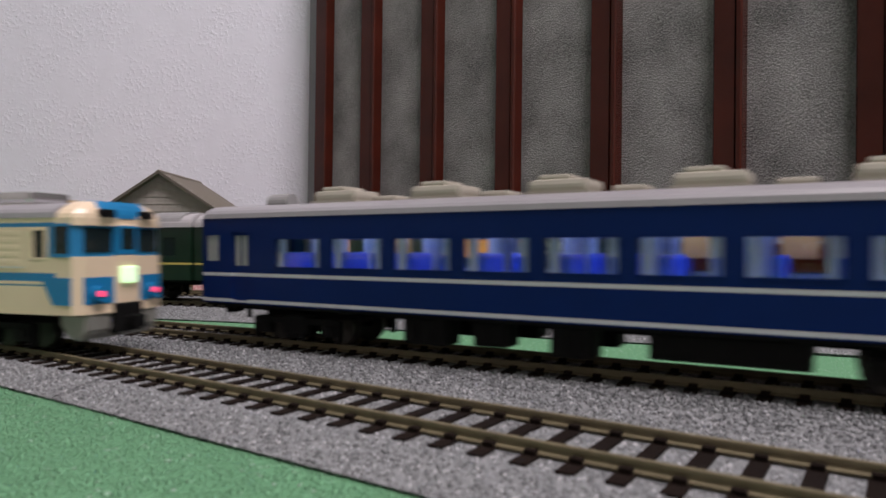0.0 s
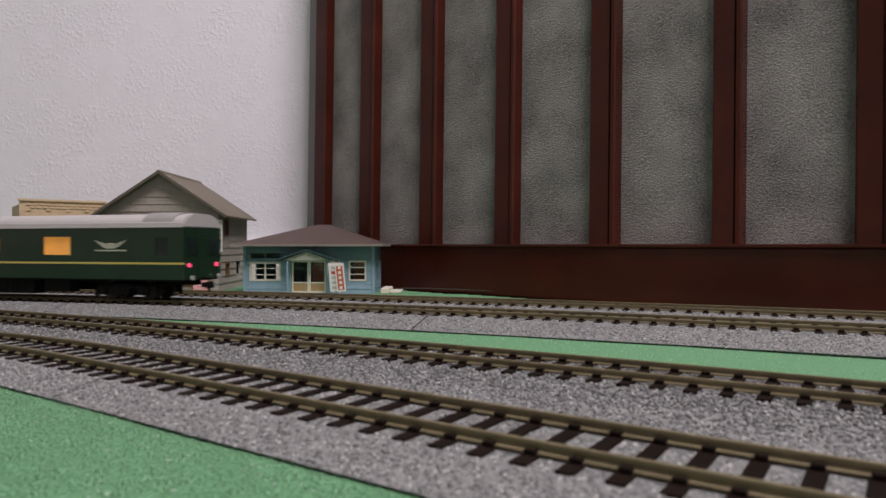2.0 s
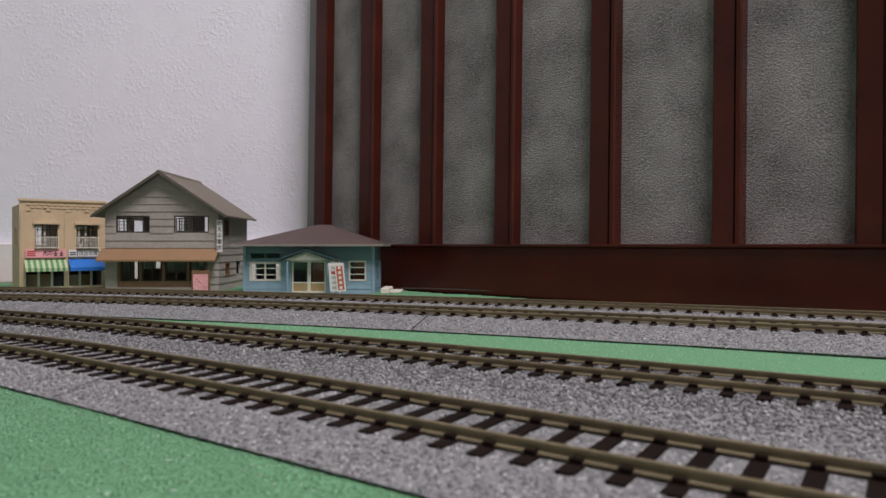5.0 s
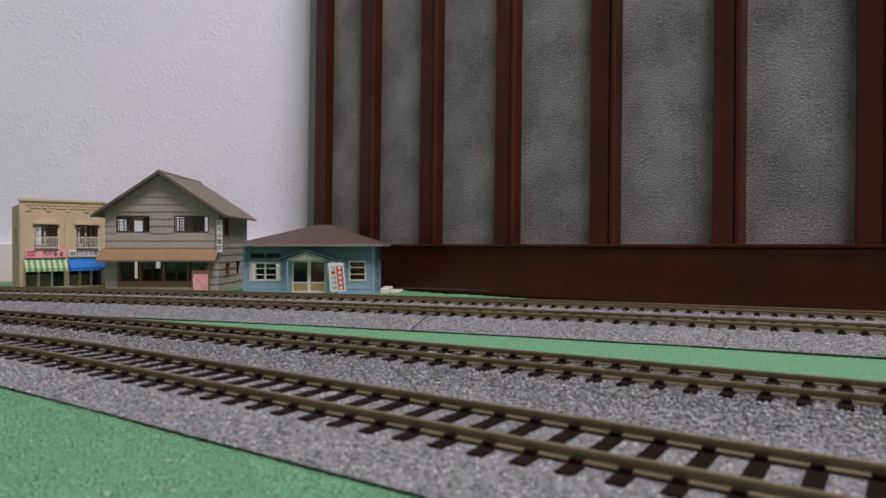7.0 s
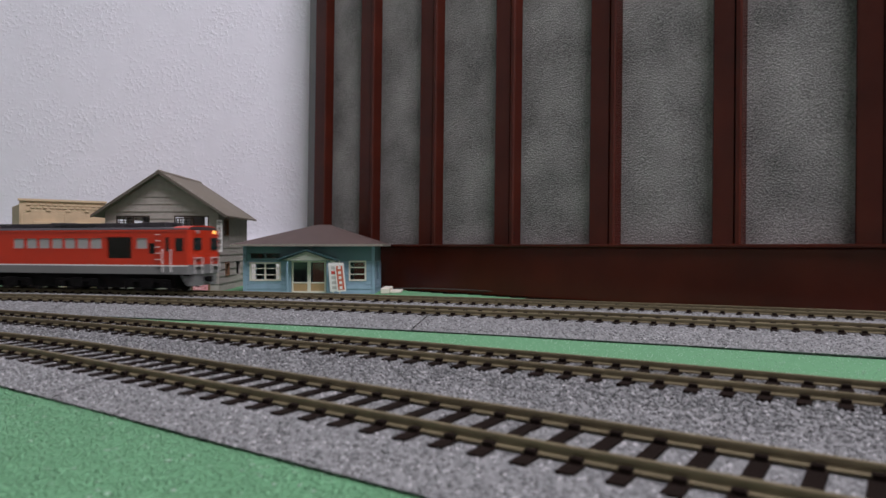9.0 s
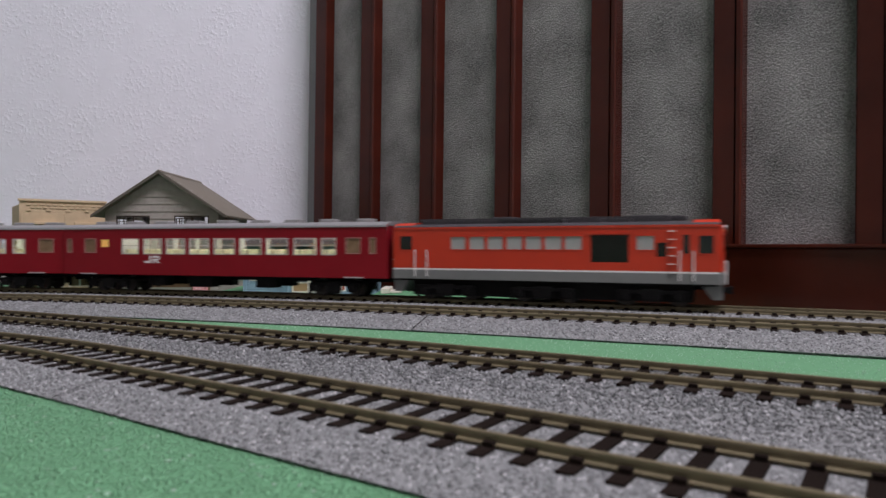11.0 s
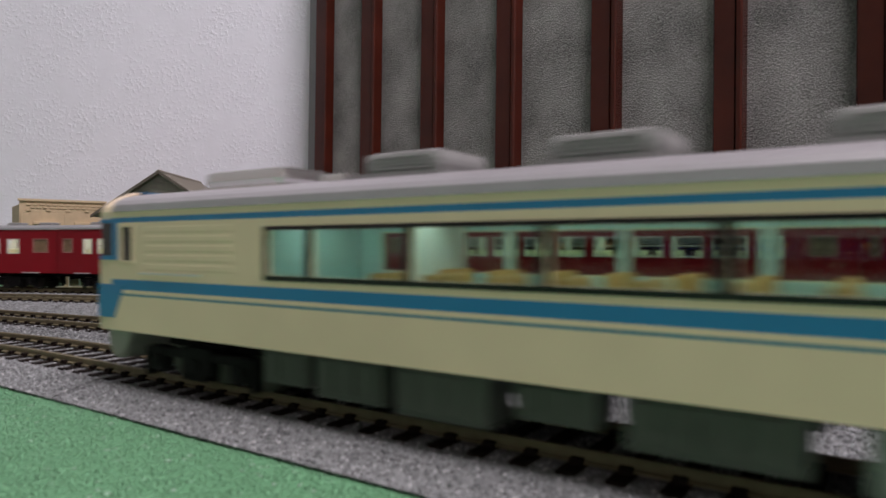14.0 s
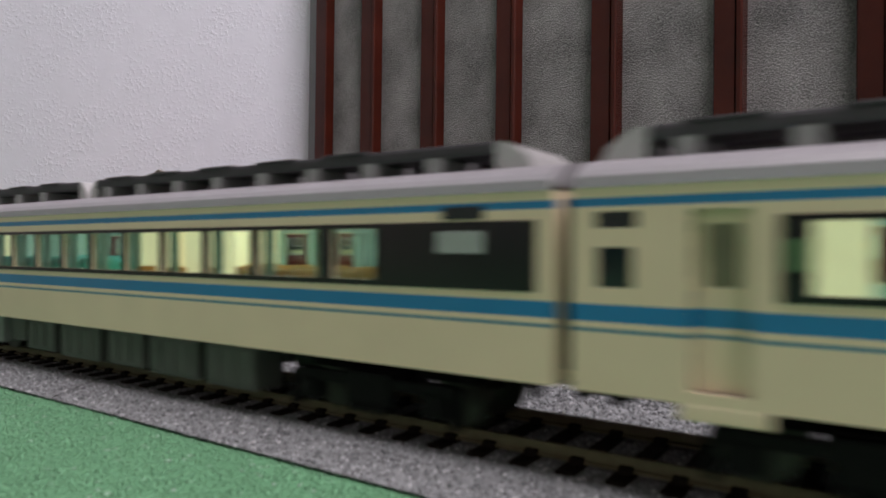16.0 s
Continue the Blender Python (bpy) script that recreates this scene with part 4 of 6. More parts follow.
# ---- green sleeping cars ----
def green_coach(tail=True):
    L = 248.0
    t = thing("sleeping_car", "dark green model sleeping car with yellow stripe" + (" and winged emblem" if tail else " and silver roof"), "coach", group="cars of the green train")
    r = L / 2
    us = [(225.5, 221, 26.5, 36.8), (215.3, 198, 26, 36), (170, 152, 26, 36), (143, 125.5, 27, 35.4), (94.5, 75, 25.6, 36)]
    if not tail:
        us = [(236, 219, 26, 35), (190, 172, 26, 36), (160, 143, 26, 36), (120, 102, 26, 36), (84, 66, 26, 36), (40, 24, 26, 35)]
    holes = [(r - q[0], r - q[1], q[2], q[3]) for q in us]
    dark = [(r - 18, r - 10, 25.5, 35.5)]
    rows = [(12, 20.5, 0), (20.5, 21.6, 1), (21.6, 41, 0)]
    shell(t, L, rows, [GREEN, YELLOW], holes + dark, ROOFSILVER, 41, 8.2)
    panes(t, dark, DARKGLASS)
    for i, h in enumerate(holes):
        for side in (-1, 1):
            bm = bmesh.new()
            y = side * (HALF - 0.5)
            box(bm, h[0], h[1], y - 0.12, y + 0.12, h[2], h[3])
            w = part("window", bm, PANE, t)
            w.visible_shadow = False
            bm = bmesh.new()
            n = max(3, int((h[1] - h[0]) / 1.3))
            y2 = side * (HALF - 1.6)
            for k in range(n):
                xa = h[0] - 0.4 + (h[1] - h[0] + 0.8) * k / n
                tube(bm, xa + 0.6, y2, h[2] - 1.5, 0.62, h[3] - h[2] + 3, "z", 8)
            # no lamp inside these cars: the cloth itself glows
            part("curtain", bm, DIMCURTAIN if (i == 3) == tail and i in (0, 3) else CURTAIN, w, "orange drawn curtain whose own glow stands in for lamplight behind")
    bm = bmesh.new()
    side_strip(bm, -r, r, 41.0, 41.5, 0.5)
    part("gutter", bm, SILVER, t, "bright silver roof gutter")
    for xa, xb in ((r - 27, r - 7), (-r + 6, -r + 30)):
        bm = bmesh.new()
        prism(bm, roof_profile(HALF - 0.2, 42.0, 8.1), "x", xa, xb)
        part("roof_fairing", bm, UNITGREY, t, "grey curved roof fairing")
    if tail:
        for side in (-1, 1):
            ya, yb = sorted((side * (HALF - 0.2), side * (HALF + 0.25)))
            bm = bmesh.new()
            for s2 in (-1, 1):
                for k in range(3):
                    x0 = r - 47.5 + s2 * 2.2
                    x1 = r - 47.5 + s2 * (10.5 - 1.8 * k)
                    prism(bm, [(x0, 31.6 - k * 0.9), (x1, 34.0 - 1.25 * k), (x1 - s2 * 0.8, 33.2 - 1.25 * k), (x0, 30.9 - k * 0.9)], "y", ya, yb)
            box(bm, r - 58, r - 37, ya, yb, 27.8, 28.6)
            box(bm, r - 50, r - 45, ya, yb, 29.2, 32.4, 0.3)
            part("emblem", bm, EMBLEM, t, "silver winged emblem")
            bm = bmesh.new()
            tube(bm, r - 0.6, side * 13, 20.0, 1.2, 1.4, "x", 16)
            part("tail_lamp", bm, TAIL, t, "glowing pink tail lamp")
            bm = bmesh.new()
            box(bm, r - 0.05, r + 0.5, side * 10 - 4.2, side * 10 + 4.2, 26, 35.5, 0.2)
            part("end_window", bm, DARKGLASS, t)
        bm = bmesh.new()
        box(bm, r - 0.05, r + 1.1, -4.6, 4.6, 13, 38, 0.4)
        part("gangway_door", bm, GREEN, t)
        bm = bmesh.new()
        tube(bm, r + 2, -13, 13.0, 1.4, 1.0, "x", 14)
        tube(bm, r + 2, 13, 13.0, 1.4, 1.0, "x", 14)
        part("buffer", bm, SILVER, t, "small silver hose fitting")
    underfloor(t, [(-66, -40, 3.6, 15), (-30, 20, 2.6, 14.5), (28, 46, 4.0, 15)], BLACK)
    bogie(t, -r + 38, 26)
    bogie(t, r - 42, 26)
    coupler(t, -r, -1)
    coupler(t, r, 1)
    return t, L


ROOFSILVER = mat("smooth_silver_grey_roof", (0.43, 0.42, 0.43), 0.38, var=0.03, scale=60)
EMBLEM = mat("pale_silver_emblem", (0.5, 0.52, 0.42), 0.4, metal=0.2, var=0.08)


# ---- red coaches and locomotive ----
R_GROUP = "cars of the red train"


def red_coach(van=True):
    L = 241.0
    t = thing("passenger_coach", "deep red model coach with brightly lit sash windows" + (" and white lettering" if van else ""), "coach", group=R_GROUP)
    r = L / 2
    if van:
        us = [(191, 178), (173.5, 159.6), (155.5, 141.4), (137.5, 123), (118.8, 104), (99.8, 84.6), (80.8, 66), (61.4, 46.6), (42.6, 33.6)]
        grey = [(222.5, 213.5), (26.4, 17.4), (11, 7.4), (237.5, 234)]
        amber = [(209, 202.4, 30, 35)]
    else:
        us = [(219, 211.6), (206.5, 193.7), (189.6, 176.3), (172.3, 158.7), (154.7, 140.8), (136.8, 122.8), (118, 103.4), (99, 84.5), (79.6, 65.8), (60.6, 46), (40, 31)]
        grey = [(236.5, 228.5), (20, 9)]
        amber = []
    holes = [(r - a, r - b, 25.6, 35.2) for a, b in us]
    gh = [(r - a, r - b, 26.4, 35.4) for a, b in grey]
    ah = [(r - a, r - b, c, d) for a, b, c, d in amber]
    rows = [(11.6, 42.2, 0)]
    shell(t, L, rows, [MAROON], holes + gh + ah, REDROOF, 42.2, 3.4, bottom=11.6)
    panes(t, holes, PANE, SILVER_SASH)
    panes(t, gh, BROWNPANE, DIMFRAME)
    panes(t, ah, AMBERPANE)
    interior(t, -r + (44 if van else 16), r - 29, LINING, WARM_STRIP, CREAMSEAT, 9.3, holes=holes, top=40.5, seat_top=28.5)
    wall_across(t, -r + (43 if van else 15), LINING, z1=40.4)
    wall_across(t, r - 28, LINING, z1=40.4)
    bm = bmesh.new()
    side_strip(bm, -r - 0.1, r + 0.1, 42.0, 42.7, 0.5)
    part("gutter", bm, UNITGREY, t, "thin grey roof gutter")
    for k in range(9):
        x = -r + 20 + 25 * k
        rooftop(t, "roof_vent", x - 5, x + 5, 45.4, 47.6, 4.2, UNITGREY, 0.6, label="flat grey roof ventilator")
    for d in (-1, 1):
        bm = bmesh.new()
        xa, xb = sorted((d * r, d * (r + 1.6)))
        box(bm, xa, xb, -5.5, 5.5, 13, 39, 0.4)
        part("gangway", bm, SKIRTCREAM, t, "pale gangway bellows")
        bm = bmesh.new()
        prism(bm, roof_profile(HALF + 0.3, 41.2, 4.3), "x", min(d * (r - 3.2), d * r), max(d * (r - 3.2), d * r))
        part("roof_end", bm, MAROON, t, "red rounded roof end")
        for side in (-1, 1):
            ya, yb = sorted((side * (HALF + 0.1), side * (HALF + 0.9)))
            bm = bmesh.new()
            box(bm, min(d * (r - 28), d * (r - 15)), max(d * (r - 28), d * (r - 15)), ya, yb, 11.6, 12.3)
            part("door_step", bm, SILVER, t, "thin silver door step")
    if van:
        for side in (-1, 1):
            ya, yb = sorted((side * (HALF - 0.2), side * (HALF + 0.12)))
            bm = bmesh.new()
            x = r - 173
            prism(bm, [(x, 19.4), (x + 4.6, 19.4), (x + 5.4, 20.4), (x + 5.4, 24.2), (x + 4.0, 24.2), (x + 4.0, 20.8), (x, 20.8)], "y", ya, yb)
            prism(bm, [(x + 6.4, 19.4), (x + 7.8, 19.4), (x + 7.8, 21.3), (x + 10.6, 19.4), (x + 12.4, 19.4), (x + 9.8, 21.3), (x + 12.0, 21.8), (x + 12.0, 23.8), (x + 11.0, 24.2), (x + 6.4, 24.2), (x + 6.4, 22.9), (x + 10.6, 22.9), (x + 10.6, 22.3), (x + 6.4, 22.3)], "y", ya, yb)
            part("white_mark", bm, WHITE, t, "white angular company mark")
    underfloor(t, [(-52, -38, 4.4, 14.5), (-20, -2, 4.0, 14.5), (30, 44, 4.4, 14.5)], BLACK)
    bogie(t, -r + 36, 24)
    bogie(t, r - 36, 24)
    coupler(t, -r, -1)
    coupler(t, r, 1)
    return t, L


BROWNPANE = mat("dim_brown_door_window", (0.20, 0.13, 0.075), 0.2, var=0.25)
DIMFRAME = mat("dull_rose_window_frame", (0.34, 0.16, 0.14), 0.4, var=0.1)
TANCURTAIN = mat("tan_orange_curtain", (0.48, 0.25, 0.10), 0.7, var=0.12, scale=200)
PALECURTAIN = mat("pale_blue_curtain", (0.5, 0.58, 0.8), 0.7, var=0.1, scale=200)
REDROOF = mat("matt_grey_coach_roof", (0.22, 0.225, 0.23), 0.5, var=0.06, scale=80)
# interior light put into the pane as emission; no strip lies behind it
AMBERPANE = mat("amber_self_glowing_pane", (0.7, 0.4, 0.1), 0.4, var=0.08, emit=0.35)


def red_locomotive():
    L = 176.0
    t = thing("locomotive", "vermilion model locomotive with white line and grey skirt", "locomotive", group=R_GROUP)
    r = L / 2
    us = [(140.2, 131.2), (129, 120), (118.3, 109.3), (107.5, 98.5), (97, 88), (86.4, 77), (75.6, 66.4), (39, 30.4)]
    holes = [(r - a, r - b, 28.8, 36.0) for a, b in us]
    cabs = [(r - 9.6, r - 2.8, 27, 36), (4 - r, 12 - r, 28.5, 36.5), (r - 17, r - 13.6, 27, 36.5)]
    grille = (r - 62, r - 43, 22.4, 36.4)
    small = (r - 29.4, r - 24.6, 25.5, 32.5)
    rows = [(12, 17.2, 2), (17.2, 18.1, 1), (18.1, 41, 0)]
    shell(t, L, rows, [VERMILION, WHITE, SKIRTGREY], holes + cabs + [grille, small], DARKUNIT, 41, 2.6)
    panes(t, holes, GREYPANE, VERMILION)
    panes(t, cabs, DARKGLASS, VERMILION)
    panes(t, [small], BANDBLACK)
    for side in (-1, 1):
        bm = bmesh.new()
        y = side * (HALF - 0.9)
        box(bm, grille[0], grille[1], y - 0.2, y + 0.2, grille[2], grille[3])
        for i in range(9):
            z = grille[2] + 0.6 + i * 1.5
            box(bm, grille[0] + 0.5, grille[1] - 0.5, y - 0.6, y + 0.6, z, z + 0.7)
        part("grille", bm, BANDBLACK, t, "large black side grille")
        ya, yb = sorted((side * (HALF - 0.1), side * (HALF + 0.7)))
        bm = bmesh.new()
        box(bm, grille[0] - 1.5, grille[1] + 1.5, ya, yb, 36.9, 37.6)
        part("grille_hood", bm, VERMILION, t)
        # ladder by the cab door and handrails
        bm = bmesh.new()
        for i in range(6):
            box(bm, r - 23.8, r - 20.4, *sorted((side * (HALF + 0.3), side * (HALF + 1.0))), 17.5 + i * 4.1, 17.95 + i * 4.1)
        part("ladder", bm, WHITE, t, "white side ladder rungs")
        for u in (14 - r, 21.5 - r, r - 18.4, r - 12.0):
            bm = bmesh.new()
            tube(bm, u, side * (HALF + 0.9), 13.5, 0.36, 15, "z", 8)
            for z in (13.6, 28):
                box(bm, u - 0.3, u + 0.3, *sorted((side * HALF, side * (HALF + 0.9))), z, z + 0.5)
            part("handrail", bm, WHITE, t, "white cab handrail")
    bm = bmesh.new()
    side_strip(bm, -r, r, 40.2, 41.4, 0.35)
    part("cant_rail", bm, VERMILION, t)
    for d in (-1, 1):
        bm = bmesh.new()
        prism(bm, roof_profile(HALF - 0.6, 40.8, 3.6), "x", min(d * (r - 12), d * r), max(d * (r - 12), d * r))
        part("cab_roof", bm, VERMILION, t, "vermilion cab roof")
        bm = bmesh.new()
        plan = [(d * r, -HALF), (d * (r + 1.6), -HALF + 2.5), (d * (r + 2.2), 0), (d * (r + 1.6), HALF - 2.5), (d * r, HALF)]
        prism(bm, plan, "z", 18.3, 41)
        part("cab_front", bm, VERMILION, t)
        bm = bmesh.new()
        prism(bm, [(x * 1.001, y * 1.002) for x, y in plan], "z", 12, 18.3)
        part("front_apron", bm, SKIRTGREY, t)
        for ya, yb in ((-13.6, -5.2), (5.2, 13.6)):
            bm = bmesh.new()
            xa, xb = sorted((d * (r + 1.2), d * (r + 2.25)))
            box(bm, xa, xb, ya, yb, 28, 36.2, 0.3)
            part("windscreen", bm, DARKGLASS, t)
            bm = bmesh.new()
            tube(bm, min(d * (r + 1.2), d * (r + 3.2)), (ya + yb) / 2, 40.0, 1.25, 1.4, "x", 16)
            lit = d > 0 and ya > 0
            part("headlamp", bm, LAMPWARM if lit else SILVER, t, "glowing warm headlamp" if lit else "silver headlamp")
            bm = bmesh.new()
            xa, xb = sorted((d * (r + 1.5), d * (r + 3.2)))
            for z in (17.2, 22.6):
                box(bm, xa, xb, ya, yb, z, z + 0.4)
            for y in (ya, yb):
                box(bm, xb - 0.5, xb, y - 0.2, y + 0.2, 12, 23)
            part("front_railing", bm, WHITE, t, "white front railing")
        bm = bmesh.new()
        pts = [(d * (r - 9), 12), (d * (r + 1.4), 12), (d * (r + 1.2), 4.2), (d * (r - 3.4), 4.2)]
        prism(bm, pts, "y", -13.5, 13.5)
        part("plough_skirt", bm, SKIRTGREY, t, "grey end skirt")
        coupler(t, d * r, d)
    for xa, xb, z1, h in ((-r + 14, -r + 60, 45.6, 9.5), (-r + 56, -r + 70, 47.0, 6.5), (-r + 62, -r + 98, 45.8, 10), (-r + 100, -r + 118, 46.4, 9), (-r + 120, r - 44, 45.6, 9.5), (r - 42, r - 24, 46.8, 7.5)):
        rooftop(t, "roof_equipment", xa, xb, 42.5, z1, h, DARKUNIT, 0.6, label="dark roof equipment box")
    for side in (-1, 1):
        bm = bmesh.new()
        for i in range(14):
            box(bm, -r + 28 + i * 8, -r + 29 + i * 8, side * 11 - 0.5, side * 11 + 0.5, 42.4, 45.2)
        box(bm, -r + 14, -r + 150, side * 11 - 0.5, side * 11 + 0.5, 45.2, 46.2)
        part("roof_rail", bm, DARKUNIT, t)
    bm = bmesh.new()
    box(bm, r - 26, r - 16, -1, 1, 44, 46.6, 0.4)
    tube(bm, r - 21, -3, 46.0, 0.9, 6, "y", 10)
    part("horn", bm, DARKUNIT, t)
    bm = bmesh.new()
    box(bm, -r + 11, r - 12, -14.2, 14.2, 2.6, 12, 0.8)
    part("underfloor_tank", bm, BLACK, t)
    for x in (-r + 32, 0, r - 32):
        bogie(t, x, 26, width=15.5)
    return t, L


# ---- build the trains ----
def build_trains():
    cab, Lk = diesel_cab_car()
    mid, Lm = diesel_middle_car()
    off = Lk / 2
    CARS.append((cab, LINE_A, KIHA_S, off, 82, 1))
    off = Lk
    for i in range(4):
        c = mid if i == 0 else copy_thing(mid, Matrix())
        CARS.append((c, LINE_A, KIHA_S, off + 3 + Lm / 2, 80, 1))
        off += 3 + Lm
    CARS.append((copy_thing(cab, Matrix()), LINE_A, KIHA_S, off + 3 + Lk / 2, 82, -1))
    blue, Lb = blue_coach()
    CARS.append((blue, LINE_B, BLUE_S, Lb / 2, 85, 1))
    CARS.append((copy_thing(blue, Matrix()), LINE_B, BLUE_S, Lb * 1.5 + 4, 85, 1))
    tail, Lg = green_coach(True)
    CARS.append((tail, LINE_C, GREEN_S, -Lg / 2, 86, 1))
    g2, _ = green_coach(False)
    CARS.append((g2, LINE_C, GREEN_S, -Lg * 1.5 - 4, 86, 1))
    CARS.append((copy_thing(g2, Matrix()), LINE_C, GREEN_S, -Lg * 2.5 - 8, 86, 1))
    loco, Ll = red_locomotive()
    CARS.append((loco, LINE_D, RED_S, -Ll / 2, 60, 1))
    van, Lr = red_coach(True)
    off = -Ll - 6
    CARS.append((van, LINE_D, RED_S, off - Lr / 2, 84, 1))
    coach, _ = red_coach(False)
    for i in range(5):
        off -= Lr + 4
        c = coach if i == 0 else copy_thing(coach, Matrix())
        CARS.append((c, LINE_D, RED_S, off - Lr / 2, 84, 1))


CARS = []
# ---- model houses ----
TANWALL = mat("tan_model_render", (0.56, 0.44, 0.28), 0.65, var=0.08, scale=120, bump=0.0002)
GREYBOARD = mat("weathered_grey_boards", (0.34, 0.32, 0.285), 0.7, var=0.12, scale=250, bump=0.0002)
ROOFOLIVE = mat("olive_grey_roof_sheet", (0.165, 0.145, 0.11), 0.6, var=0.1, scale=150)
OCHRE = mat("ochre_brown_awning", (0.265, 0.165, 0.085), 0.6, var=0.06, scale=120)
DARKWOOD = mat("dark_model_wood", (0.05, 0.035, 0.025), 0.6, var=0.2)
MIDWOOD = mat("mid_brown_model_wood", (0.2, 0.11, 0.06), 0.6, var=0.15)
STATIONBLUE = mat("pale_blue_model_boards", (0.235, 0.355, 0.455), 0.6, var=0.08, scale=200)
STATIONTEAL = mat("blue_green_model_wall", (0.11, 0.20, 0.225), 0.6, var=0.08, scale=120)
ROOFMAROON = mat("brown_red_roof_sheet", (0.075, 0.052, 0.046), 0.5, var=0.12, scale=90)
PALEGABLE = mat("pale_grey_green_gable", (0.36, 0.4, 0.33), 0.6, var=0.06)
IVORY = mat("ivory_window_frame", (0.72, 0.69, 0.6), 0.5, var=0.05)
PINK = mat("pink_sign", (0.82, 0.38, 0.42), 0.5, var=0.08)
REDINK = mat("red_ink", (0.5, 0.05, 0.04), 0.5, var=0.1)
DARKINK = mat("dark_ink", (0.03, 0.03, 0.03), 0.5, var=0.1)
STRIPEGREEN = mat("green_awning_cloth", (0.10, 0.28, 0.10), 0.6, var=0.08)
STRIPEPALE = mat("pale_awning_cloth", (0.46, 0.55, 0.36), 0.6, var=0.06)
AWNBLUE = mat("bright_blue_awning_cloth", (0.02, 0.16, 0.55), 0.5, var=0.08)
KRAFT = mat("kraft_brown_panel", (0.42, 0.28, 0.14), 0.7, var=0.08)
# near-black colour that paints the shade of the unlit rooms
ROOMSHADE = mat("dark_room_shade", (0.05, 0.045, 0.04), 0.8, var=0.1)


def text_part(name, words, size, m, material, parent):
    cu = bpy.data.curves.new(name, "FONT")
    cu.body, cu.size, cu.extrude, cu.align_x, cu.align_y = words, size, 0.06, "CENTER", "CENTER"
    ob = bpy.data.objects.new(name, cu)
    scene.collection.objects.link(ob)
    bpy.context.view_layer.update()
    me = bpy.data.meshes.new_from_object(ob.evaluated_get(bpy.context.evaluated_depsgraph_get()))
    bpy.data.objects.remove(ob)
    me.transform(Matrix.Diagonal((MM, MM, MM, 1)))
    me.materials.clear()
    me.materials.append(material)
    o = new(name, me)
    o.parent = parent
    o.matrix_local = m
    return o


def holed_wall(t, name, width, rows, holes, thick, material, x, y, turn=0, label=""):
    """A wall of that width, its outer face along local y = 0, turned about its left foot."""
    bm = bmesh.new()
    side_panel(bm, 0, width, rows, holes, 0, thick)
    ob = part(name, bm, material, t, label, at=(x, y, 0))
    ob.rotation_euler.z = radians(turn)
    return ob


def sash(t, x0, x1, z0, z1, y, nx, nz, material, bar=0.9, name="window", depth=1.2, glassed=True):
    bm = bmesh.new()
    box(bm, x0, x1, y, y + depth, z0, z0 + bar)
    box(bm, x0, x1, y, y + depth, z1 - bar, z1)
    for i in range(nx + 1):
        x = x0 + (x1 - x0 - bar) * i / nx
        box(bm, x, x + bar, y + 0.02, y + depth - 0.02, z0 + bar, z1 - bar)
    for j in range(1, nz):
        z = z0 + (z1 - z0) * j / nz
        box(bm, x0 + bar, x1 - bar, y + 0.2, y + depth - 0.2, z - bar * 0.3, z + bar * 0.3)
    w = part(name, bm, material, t)
    if glassed:
        bm = bmesh.new()
        box(bm, x0 + bar, x1 - bar, y + depth * 0.5 - 0.05, y + depth * 0.5 + 0.05, z0 + bar, z1 - bar)
        p = part("pane", bm, PANE, w)
        p.visible_shadow = False
    return w


def boards(t, x_of_z, z0, z1, pitch, holes, y, material, turn=0, at=(0, 0), lap=0.15):
    """Overlapping clapboards; x_of_z gives both ends at a height, holes interrupt them."""
    z = z0
    while z < z1 - 0.5:
        za, zb = z, min(z + pitch, z1)
        xa, xb = x_of_z((za + zb) / 2)
        spans = [(xa, xb)]
        for ha, hb, hz0, hz1 in holes:
            if zb > hz0 + 0.6 and za < hz1 - 0.6:
                spans = [s for a, b in spans for s in ((a, min(b, ha)), (max(a, hb), b)) if s[1] - s[0] > 0.8]
        for a, b in spans:
            bm = bmesh.new()
            vs = [(y - lap - 0.5, za), (y - lap - 0.5, za + 0.3), (y - 0.12, zb), (y, zb), (y, za)]
            prism(bm, [(u, w) for u, w in vs], "x", a, b)
            ob = part("board", bm, material, t, at=(at[0], at[1], 0))
            ob.rotation_euler.z = radians(turn)
        z += pitch


